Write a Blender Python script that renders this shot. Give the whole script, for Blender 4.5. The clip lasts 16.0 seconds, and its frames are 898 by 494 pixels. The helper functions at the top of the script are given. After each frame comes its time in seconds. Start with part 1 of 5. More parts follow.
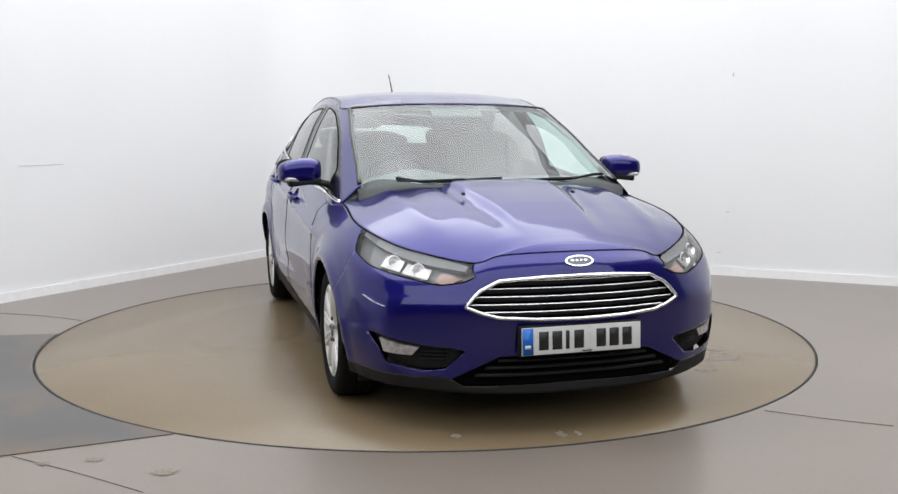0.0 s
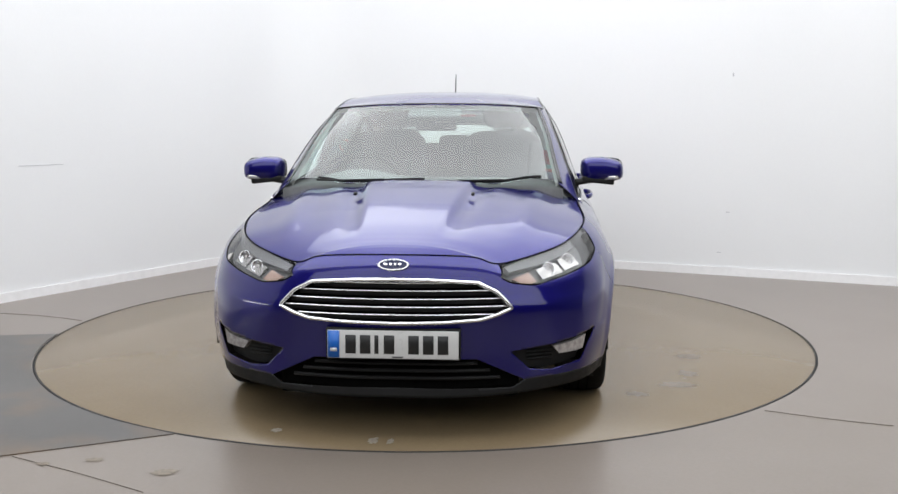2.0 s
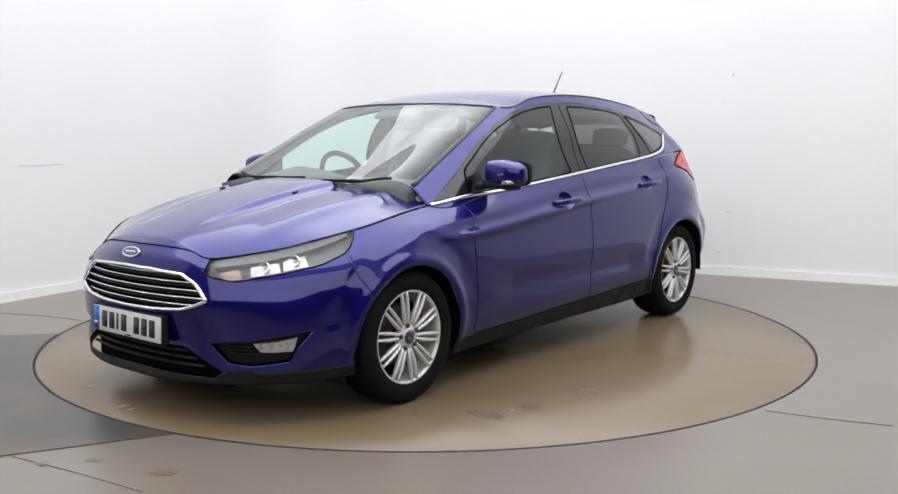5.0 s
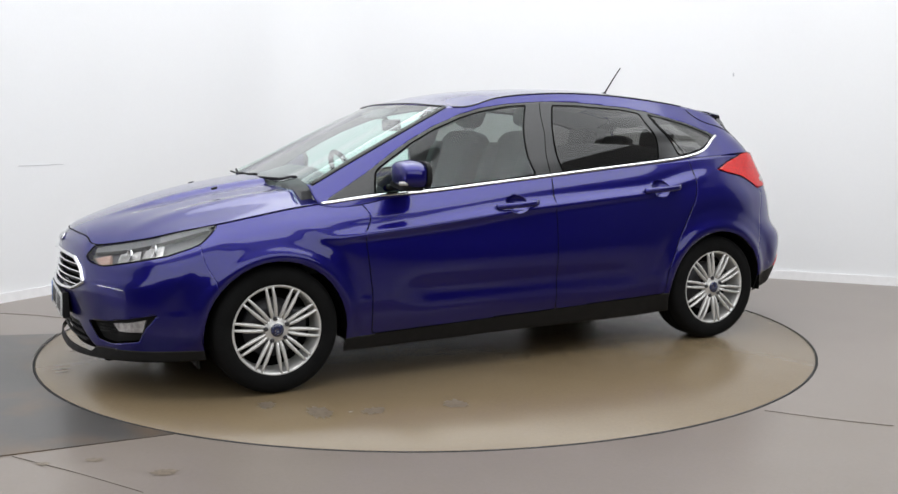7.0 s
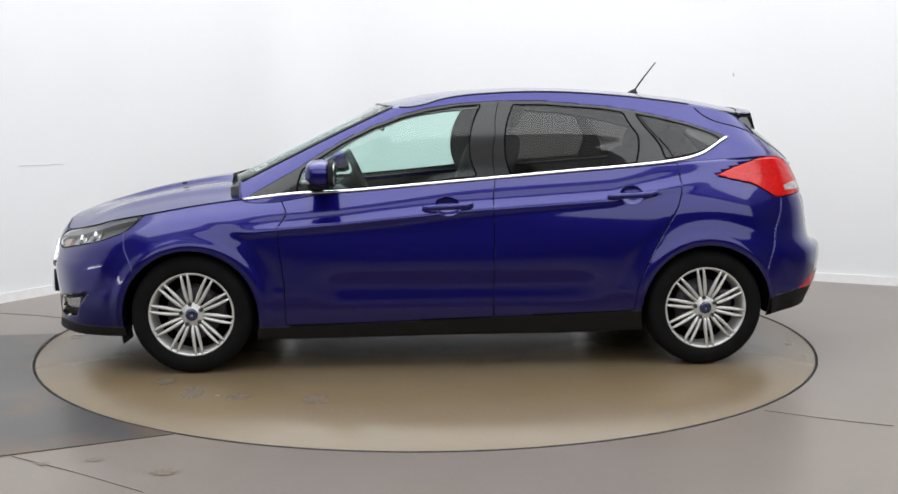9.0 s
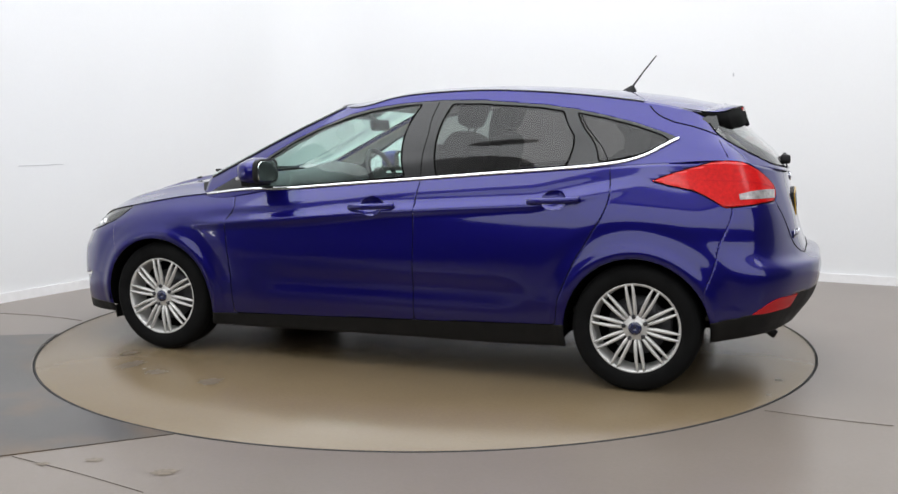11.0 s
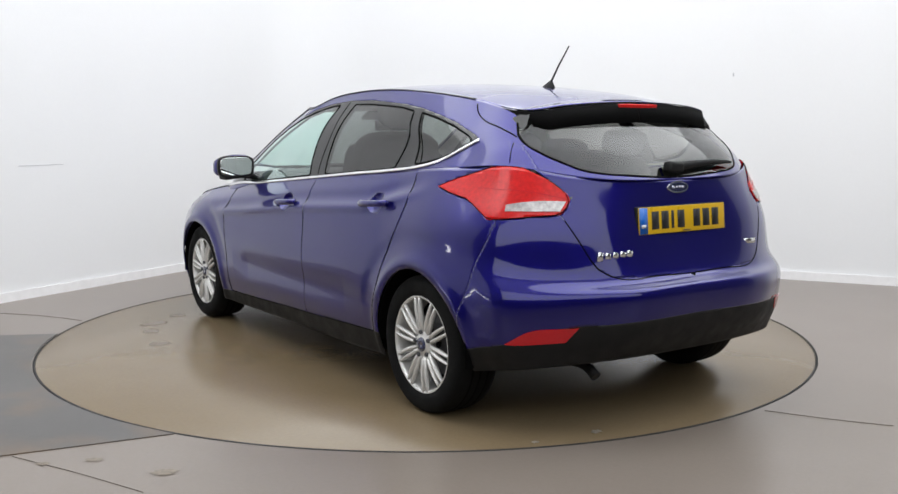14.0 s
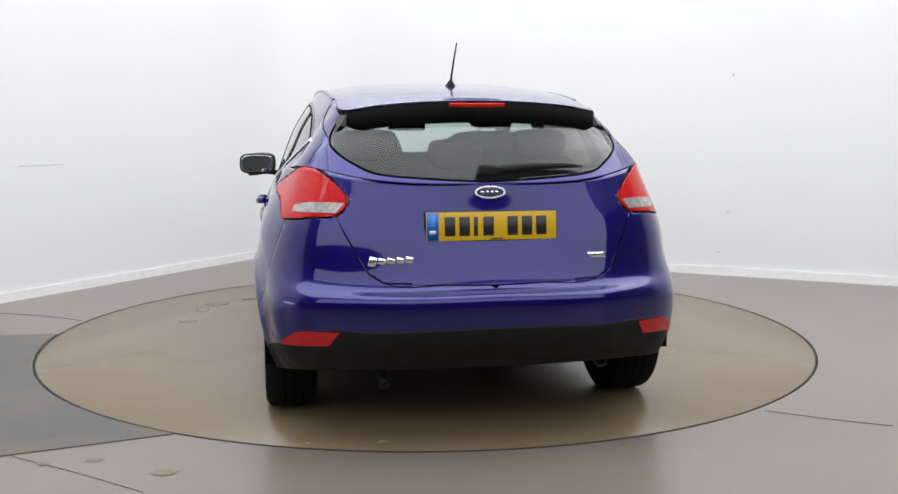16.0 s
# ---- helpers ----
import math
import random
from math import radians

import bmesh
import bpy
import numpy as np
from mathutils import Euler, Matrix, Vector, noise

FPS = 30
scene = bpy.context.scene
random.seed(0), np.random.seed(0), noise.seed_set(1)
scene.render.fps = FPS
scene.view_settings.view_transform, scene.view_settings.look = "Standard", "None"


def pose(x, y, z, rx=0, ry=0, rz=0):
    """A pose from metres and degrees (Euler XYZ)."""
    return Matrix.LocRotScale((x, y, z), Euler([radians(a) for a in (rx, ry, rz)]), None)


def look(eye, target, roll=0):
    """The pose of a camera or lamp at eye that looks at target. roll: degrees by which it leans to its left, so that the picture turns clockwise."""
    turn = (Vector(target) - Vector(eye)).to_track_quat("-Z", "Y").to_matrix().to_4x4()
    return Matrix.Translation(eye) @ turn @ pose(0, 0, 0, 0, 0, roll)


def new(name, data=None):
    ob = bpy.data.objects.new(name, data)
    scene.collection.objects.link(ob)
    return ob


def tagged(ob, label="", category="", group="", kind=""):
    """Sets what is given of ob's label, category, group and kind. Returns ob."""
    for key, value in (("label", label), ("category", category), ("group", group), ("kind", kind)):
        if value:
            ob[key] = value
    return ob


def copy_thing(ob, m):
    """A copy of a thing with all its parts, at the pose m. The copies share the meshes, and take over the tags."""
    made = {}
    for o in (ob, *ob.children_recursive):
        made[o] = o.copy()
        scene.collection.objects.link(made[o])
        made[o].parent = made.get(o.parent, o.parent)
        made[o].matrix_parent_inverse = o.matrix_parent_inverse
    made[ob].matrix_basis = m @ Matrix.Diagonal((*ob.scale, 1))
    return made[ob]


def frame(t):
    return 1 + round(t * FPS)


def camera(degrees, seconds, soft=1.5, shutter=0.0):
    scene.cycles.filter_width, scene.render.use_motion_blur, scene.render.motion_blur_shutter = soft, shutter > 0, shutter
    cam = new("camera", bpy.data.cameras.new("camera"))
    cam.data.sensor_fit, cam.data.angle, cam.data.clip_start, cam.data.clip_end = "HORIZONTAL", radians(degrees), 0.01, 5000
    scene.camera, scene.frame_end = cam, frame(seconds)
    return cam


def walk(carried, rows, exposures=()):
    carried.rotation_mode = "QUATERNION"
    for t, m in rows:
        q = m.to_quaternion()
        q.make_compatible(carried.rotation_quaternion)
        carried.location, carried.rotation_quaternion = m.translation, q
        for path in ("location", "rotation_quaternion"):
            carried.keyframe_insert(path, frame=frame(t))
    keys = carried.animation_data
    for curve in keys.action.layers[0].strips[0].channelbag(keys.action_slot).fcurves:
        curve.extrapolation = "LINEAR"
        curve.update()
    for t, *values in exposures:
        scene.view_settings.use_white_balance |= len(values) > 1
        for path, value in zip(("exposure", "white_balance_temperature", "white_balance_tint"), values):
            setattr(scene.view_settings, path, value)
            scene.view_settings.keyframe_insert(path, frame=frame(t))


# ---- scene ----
# The room holds a turntable; the camera stands still and the car turns before it.
EYE = pose(0, -5.813, 1.245, 90 - 7.12, 0.1, -1.34)
cam = camera(50.15, 16.0)
walk(cam, [(0.0, EYE), (16.0, EYE)])

# ---------------------------------------------------------------- light
world = bpy.data.worlds.new("studio_dim")
scene.world = world
world.use_nodes = True
world.node_tree.nodes["Background"].inputs[0].default_value = (0.9, 0.95, 1.0, 1)
world.node_tree.nodes["Background"].inputs[1].default_value = 0.05


def area_lamp(name, m, sx, sy, power, colour=(1, 1, 1)):
    data = bpy.data.lights.new(name, "AREA")
    data.shape, data.size, data.size_y, data.energy, data.color = "RECTANGLE", sx, sy, power, colour
    ob = new(name, data)
    ob.matrix_world = m
    return ob


# added fill by the camera, which brightens the walls and surfaces facing it
area_lamp("front_fill", look((0.9, -5.7, 3.1), (0.9, 2.2, 1.6)), 13.0, 2.8, 215, (0.945, 0.972, 1.0))
# a luminous sheet hangs under the ceiling over the bay
area_lamp("light_ceiling", look((0.5, 0.0, 4.6), (0.5, 0.0, 0)), 11.0, 8.0, 805, (0.945, 0.972, 1.0))
scene.view_settings.exposure = 0.0


# ---------------------------------------------------------------- materials
def material(name):
    m = bpy.data.materials.new(name)
    m.use_nodes = True
    nt = m.node_tree
    return m, nt, nt.nodes["Principled BSDF"]


def noise_node(nt, scale, detail=4, rough=0.55, coords="Object"):
    tc = nt.nodes.new("ShaderNodeTexCoord")
    n = nt.nodes.new("ShaderNodeTexNoise")
    n.inputs["Scale"].default_value, n.inputs["Detail"].default_value, n.inputs["Roughness"].default_value = scale, detail, rough
    nt.links.new(tc.outputs[coords], n.inputs["Vector"])
    return n


def ramp(nt, source, stops):
    r = nt.nodes.new("ShaderNodeValToRGB")
    while len(r.color_ramp.elements) < len(stops):
        r.color_ramp.elements.new(0.5)
    for e, (p, c) in zip(r.color_ramp.elements, stops):
        e.position, e.color = p, (*c, 1) if len(c) == 3 else c
    nt.links.new(source, r.inputs[0])
    return r


def mixed(nt, a, b, fac, mode="MIX"):
    n = nt.nodes.new("ShaderNodeMix")
    n.data_type, n.blend_type = "RGBA", mode
    for sock, v in ((n.inputs[6], a), (n.inputs[7], b), (n.inputs[0], fac)):
        if isinstance(v, (tuple, float, int)):
            sock.default_value = v
        else:
            nt.links.new(v, sock)
    return n.outputs[2]


def bump(nt, bsdf, height, strength, distance=0.01):
    b = nt.nodes.new("ShaderNodeBump")
    b.inputs["Strength"].default_value, b.inputs["Distance"].default_value = strength, distance
    nt.links.new(height, b.inputs["Height"])
    nt.links.new(b.outputs[0], bsdf.inputs["Normal"])


def plain(name, colour, rough=0.5, metal=0.0, grain=120.0, vary=0.12, relief=0.05, coat=0.0, spec=0.5):
    """A surface with a fine grain in its tone, its gloss and its relief."""
    m, nt, b = material(name)
    n = noise_node(nt, grain)
    lo, hi = [c * (1 - vary) for c in colour], [min(1, c * (1 + vary)) for c in colour]
    nt.links.new(ramp(nt, n.outputs[0], [(0.3, lo), (0.7, hi)]).outputs[0], b.inputs["Base Color"])
    big = noise_node(nt, grain / 18)
    nt.links.new(ramp(nt, big.outputs[0], [(0.3, (rough * 0.85,) * 3), (0.7, (min(1, rough * 1.15),) * 3)]).outputs[0], b.inputs["Roughness"])
    b.inputs["Metallic"].default_value = metal
    b.inputs["Coat Weight"].default_value = coat
    b.inputs["Specular IOR Level"].default_value = spec
    b.inputs["Coat Roughness"].default_value = 0.03
    if relief:
        bump(nt, b, n.outputs[0], relief, 0.002)
    return m


def paint_material():
    m, nt, b = material("blue_metallic_paint")
    flake = noise_node(nt, 900, 2)
    tone = ramp(nt, flake.outputs[0], [(0.35, (0.0044, 0.0032, 0.098)), (0.65, (0.0072, 0.0052, 0.142))])
    nt.links.new(tone.outputs[0], b.inputs["Base Color"])
    b.inputs["Metallic"].default_value = 0.65
    b.inputs["Roughness"].default_value = 0.34
    b.inputs["Coat Weight"].default_value = 1.0
    b.inputs["Coat IOR"].default_value = 1.52
    b.inputs["Specular IOR Level"].default_value = 0.05
    b.inputs["Coat Roughness"].default_value = 0.06
    peel = noise_node(nt, 60, 2)
    bump(nt, b, peel.outputs[0], 0.02, 0.001)
    return m


def glass_material(name, tint, gloss=0.035, power=4.0):
    """A thin pane: tinted see-through body with a mirror gloss on top."""
    m = bpy.data.materials.new(name)
    m.use_nodes = True
    nt = m.node_tree
    nt.nodes.remove(nt.nodes["Principled BSDF"])
    out = nt.nodes["Material Output"]
    t, g, f, x = (nt.nodes.new("ShaderNode" + k) for k in ("BsdfTransparent", "BsdfGlossy", "LayerWeight", "MixShader"))
    t.inputs[0].default_value = (*tint, 1)
    g.inputs[0].default_value = (1, 1, 1, 1)
    g.inputs["Roughness"].default_value = 0.01
    # gloss grows towards grazing angles, alike on both faces of the pane
    steep = nt.nodes.new("ShaderNodeMath")
    steep.operation = "POWER"
    steep.inputs[1].default_value = power
    share = nt.nodes.new("ShaderNodeMath")
    share.operation = "MULTIPLY_ADD"
    share.inputs[1].default_value, share.inputs[2].default_value = 1 - gloss, gloss
    nt.links.new(f.outputs["Facing"], steep.inputs[0])
    nt.links.new(steep.outputs[0], share.inputs[0])
    f.inputs[0].default_value = 0.5
    nt.links.new(share.outputs[0], x.inputs[0])
    nt.links.new(t.outputs[0], x.inputs[1])
    nt.links.new(g.outputs[0], x.inputs[2])
    nt.links.new(x.outputs[0], out.inputs[0])
    return m


def concrete(name, light, dark, stain, patch_scale, rough, speck=0.5, grit=0.15, relief=0.12):
    m, nt, b = material(name)
    big = noise_node(nt, patch_scale, 6, 0.62)
    fine = noise_node(nt, 55, 8, 0.7)
    blot = noise_node(nt, patch_scale * 2.3, 3, 0.5)
    base = ramp(nt, big.outputs[0], [(0.3, dark), (0.68, light)]).outputs[0]
    base = mixed(nt, base, ramp(nt, fine.outputs[0], [(0.3, (1 - grit,) * 3), (0.7, (1 + grit * 0.6,) * 3)]).outputs[0], 1.0, "MULTIPLY")
    mask = ramp(nt, blot.outputs[0], [(0.48, (0, 0, 0)), (0.80, (speck,) * 3)]).outputs[0]
    base = mixed(nt, base, (*stain, 1), mask)
    nt.links.new(base, b.inputs["Base Color"])
    b.inputs["Roughness"].default_value = rough
    bump(nt, b, fine.outputs[0], relief, 0.003)
    return m


PAINT = paint_material()
BLACK = plain("black_textured_plastic", (0.005, 0.005, 0.0052), 0.6, grain=260, relief=0.2, spec=0.28)
GLOSS_BLACK = plain("gloss_black_trim", (0.006, 0.006, 0.0065), 0.16, grain=40, relief=0)
RUBBER = plain("tyre_rubber", (0.0045, 0.0045, 0.0046), 0.85, grain=180, relief=0.15, spec=0.15)
CHROME = plain("chrome", (0.86, 0.86, 0.87), 0.17, 1.0, 60, 0.03, 0)
ALLOY = plain("silver_alloy", (0.62, 0.61, 0.59), 0.32, 0.35, 300, 0.05, 0.03)
DARK_METAL = plain("dark_metal", (0.07, 0.07, 0.075), 0.5, 0.7, 90)
DARK = plain("black_seam_and_shade", (0.003, 0.003, 0.003), 0.9, grain=80, relief=0, spec=0.05)
LINING = plain("charcoal_interior_plastic", (0.065, 0.066, 0.067), 0.7, grain=60, relief=0.03)
FABRIC = plain("charcoal_seat_fabric", (0.070, 0.070, 0.073), 0.95, grain=45, vary=0.2, relief=0.05)
HEADLINER = plain("pale_headliner_cloth", (0.45, 0.46, 0.43), 0.95, grain=30, relief=0)
WINDSCREEN = glass_material("green_tinted_glass", (0.76, 0.93, 0.88), 0.035)
PRIVACY = glass_material("privacy_glass", (0.24, 0.235, 0.23))
REAR_GLASS = glass_material("smoked_rear_glass", (0.60, 0.62, 0.60))
LENS = glass_material("clear_lamp_lens", (0.95, 0.955, 0.96), 0.035, 5.0)
RED = plain("red_lamp_plastic", (0.47, 0.006, 0.006), 0.12, grain=60, vary=0.2, relief=0, spec=0.4)
DARK_RED = plain("red_reflector_plastic", (0.42, 0.004, 0.008), 0.15, grain=400, vary=0.25, relief=0.1)
AMBER = plain("amber_indicator", (0.33, 0.22, 0.18), 0.2, grain=200)
CLEAR = plain("clear_ribbed_plastic", (0.42, 0.40, 0.395), 0.16, 0.5, 45, 0.35, 0.4)
REFLECTOR = plain("bright_faceted_reflector", (0.33, 0.32, 0.31), 0.14, 0.95, 28, 0.3, 1.0)
WHITE_PLATE = plain("white_reflective_plate", (0.56, 0.56, 0.55), 0.3, grain=300, vary=0.04)
YELLOW_PLATE = plain("yellow_reflective_plate", (0.55, 0.33, 0.006), 0.3, grain=300, vary=0.04)
EU_BLUE = plain("plate_blue", (0.006, 0.11, 0.45), 0.3, grain=300, vary=0.05)
INK = plain("plate_black_print", (0.01, 0.01, 0.01), 0.4, grain=100, relief=0)
BADGE_BLUE = plain("badge_dark_blue", (0.012, 0.018, 0.06), 0.15, grain=80, relief=0, coat=1)
MIRROR = plain("mirror_glass", (0.85, 0.92, 0.90), 0.02, 1.0, 30, 0.01, 0)
LAMP_GREY = plain("satin_grey_lamp_housing", (0.10, 0.10, 0.104), 0.4, 0.2, 60)
RING_MAT = plain("black_gap_shade", (0.006, 0.006, 0.006), 0.8, 0, 30, 0.3)
FLOOR_MAT = concrete("grey_concrete", (0.188, 0.159, 0.137), (0.158, 0.133, 0.113), (0.141, 0.114, 0.090), 0.55, 0.30, 0.35, 0.08, 0.06)
DISC_MAT = concrete("brown_grey_worn_screed", (0.168, 0.126, 0.075), (0.140, 0.102, 0.058), (0.122, 0.086, 0.046), 0.6, 0.27, 0.3, 0.07, 0.05)
PATCH_MAT = concrete("dark_repair_screed", (0.074, 0.068, 0.064), (0.044, 0.041, 0.039), (0.120, 0.078, 0.044), 1.3, 0.32, 0.95)
WALL_MAT = concrete("white_painted_wall", (0.735, 0.735, 0.74), (0.715, 0.715, 0.718), (0.70, 0.70, 0.70), 0.5, 0.75, 0.15, 0.012, 0.01)
SKIRT_MAT = plain("white_skirting_paint", (0.80, 0.79, 0.79), 0.4, grain=20, vary=0.03, relief=0.02)
CEIL_MAT = plain("white_ceiling_paint", (0.8, 0.8, 0.8), 0.8, grain=20, vary=0.03)
MARK_MAT = plain("grey_scuff", (0.50, 0.50, 0.52), 0.8, grain=60, vary=0.2)
BACK_MAT = plain("dark_grey_back_wall", (0.06, 0.06, 0.063), 0.7, grain=10, vary=0.1)


# ---------------------------------------------------------------- mesh helpers
def mesh_of(name, verts, faces, mat, smooth=True):
    me = bpy.data.meshes.new(name)
    me.from_pydata([tuple(map(float, v)) for v in verts], [], [tuple(map(int, f)) for f in faces])
    me.materials.append(mat)
    if smooth:
        me.polygons.foreach_set("use_smooth", [True] * len(me.polygons))
    me.update()
    return me


def part(name, bm, mat, parent, label=""):
    """Links a bmesh, or a ready mesh, as one object under a thing or a part."""
    if isinstance(bm, bmesh.types.BMesh):
        me = bpy.data.meshes.new(name)
        bm.to_mesh(me)
        bm.free()
        me.materials.append(mat)
    else:
        me = bm
    ob = new(name, me)
    ob.parent = parent
    return tagged(ob, label)


def bm_box(sx, sy, sz, m=Matrix(), bevel=0.0, seg=2, smooth=True):
    bm = bmesh.new()
    bmesh.ops.create_cube(bm, size=1, matrix=m @ Matrix.Diagonal((sx, sy, sz, 1)))
    if bevel:
        bmesh.ops.bevel(bm, geom=bm.edges[:], offset=bevel, segments=seg, affect="EDGES", profile=0.6)
    for f in bm.faces:
        f.smooth = smooth
    return bm


def bm_disc(radius, depth, m=Matrix(), bevel=0.0, seg=32, top=None):
    bm = bmesh.new()
    bmesh.ops.create_cone(bm, cap_ends=True, segments=seg, radius1=radius, radius2=radius if top is None else top, depth=depth, matrix=m)
    if bevel:
        bmesh.ops.bevel(bm, geom=[e for e in bm.edges if e.calc_face_angle(0) > 1], offset=bevel, segments=2, affect="EDGES")
    for f in bm.faces:
        f.smooth = len(f.verts) == 4
    return bm


def bm_plate(x, y, z, w, h, t, power=4.0, seg=36):
    """A flat plate with a rounded-oblong outline, facing along x."""
    bm = bmesh.new()
    rims = []
    for dx, k in ((-t / 2, .965), (-t / 2 + .003, 1.0), (t / 2, 1.0)):
        ring = []
        for i in range(seg):
            a = 2 * math.pi * i / seg
            c, s = math.cos(a), math.sin(a)
            r = k / (abs(c) ** power + abs(s) ** power) ** (1 / power)
            ring.append(bm.verts.new((x + dx, y + r * c * w / 2, z + r * s * h / 2)))
        rims.append(ring)
    for p, q in zip(rims, rims[1:]):
        for i in range(seg):
            bm.faces.new((p[i], p[(i + 1) % seg], q[(i + 1) % seg], q[i])).smooth = True
    bm.faces.new(rims[0])
    bm.faces.new(rims[-1])
    bmesh.ops.recalc_face_normals(bm, faces=bm.faces[:])
    return bm


def bm_lathe(profile, m=Matrix(), seg=64, closed=True):
    """Turns a profile of (radius, along) round the axis y."""
    bm = bmesh.new()
    rings = [[bm.verts.new(m @ Vector((r * math.cos(a), y, r * math.sin(a)))) for r, y in profile] for a in (2 * math.pi * k / seg for k in range(seg))]
    n = len(profile)
    for k in range(seg):
        a, b = rings[k], rings[(k + 1) % seg]
        for i in range(n if closed else n - 1):
            j = (i + 1) % n
            bm.faces.new((a[i], a[j], b[j], b[i])).smooth = True
    bmesh.ops.recalc_face_normals(bm, faces=bm.faces[:])
    return bm


def bm_sweep(path, rx, ry=None, up=(0, 0, 1), seg=8, closed=False, taper=None, ups=None):
    """A rounded bar along a path; rx across, ry along the up direction."""
    ry = rx if ry is None else ry
    P, U = [], []
    for k, p in enumerate(path):
        p = Vector(p)
        if not P or (p - P[-1]).length > 2e-4:
            P.append(p)
            U.append(ups[k] if ups is not None else up)
    if closed and (P[0] - P[-1]).length < 1e-3:
        P.pop(), U.pop()
    taper = taper if taper and len(taper) == len(P) else None
    bm, rings, n = bmesh.new(), [], len(P)
    for k, p in enumerate(P):
        a, b = (P[k - 1], P[(k + 1) % n]) if closed else (P[max(0, k - 1)], P[min(n - 1, k + 1)])
        t = (b - a).normalized()
        w = Vector(U[k])
        s = t.cross(w).normalized()
        w = s.cross(t).normalized()
        f = taper[k] if taper else 1.0
        rings.append([bm.verts.new(p + s * rx * f * math.cos(2 * math.pi * i / seg + math.pi / seg) + w * ry * f * math.sin(2 * math.pi * i / seg + math.pi / seg)) for i in range(seg)])
    for k in range(n if closed else n - 1):
        a, b = rings[k], rings[(k + 1) % n]
        for i in range(seg):
            j = (i + 1) % seg
            bm.faces.new((a[i], a[j], b[j], b[i])).smooth = seg > 4
    if not closed:
        bm.faces.new(rings[0][::-1])
        bm.faces.new(rings[-1])
    bmesh.ops.recalc_face_normals(bm, faces=bm.faces[:])
    return bm


def hermite(T, P, q, level=False):
    """A smooth curve through P at the knots T; level keeps both ends square to the car's middle plane."""
    T, P, q = np.asarray(T, float), np.asarray(P, float), np.asarray(q, float)
    h = np.diff(T)
    d = np.diff(P, axis=0) / h.reshape((-1,) + (1,) * (P.ndim - 1))
    M = np.empty_like(P)
    w = h.reshape((-1,) + (1,) * (P.ndim - 1))
    M[1:-1] = (d[:-1] * w[1:] + d[1:] * w[:-1]) / (w[1:] + w[:-1])
    M[0], M[-1] = d[0], d[-1]
    if level:
        M[0][..., [0, 2]] = 0
        M[-1][..., [0, 2]] = 0
    k = np.clip(np.searchsorted(T, q, side="right") - 1, 0, len(T) - 2)
    sh = (-1,) + (1,) * (P.ndim - 1)
    s = ((q - T[k]) / h[k]).reshape(sh)
    hk = h[k].reshape(sh)
    return (P[k] * (2 * s**3 - 3 * s**2 + 1) + M[k] * hk * (s**3 - 2 * s**2 + s) + P[k + 1] * (-2 * s**3 + 3 * s**2) + M[k + 1] * hk * (s**3 - s**2))


def curve(points, step=0.01, smooth=True):
    P = np.asarray(points, float)
    T = np.concatenate([[0], np.cumsum(np.linalg.norm(np.diff(P, axis=0), axis=1))])
    q = np.linspace(0, T[-1], max(2, int(T[-1] / step) + 1))
    return hermite(T, P, q) if smooth and len(P) > 2 else np.stack([np.interp(q, T, P[:, i]) for i in range(P.shape[1])], -1)


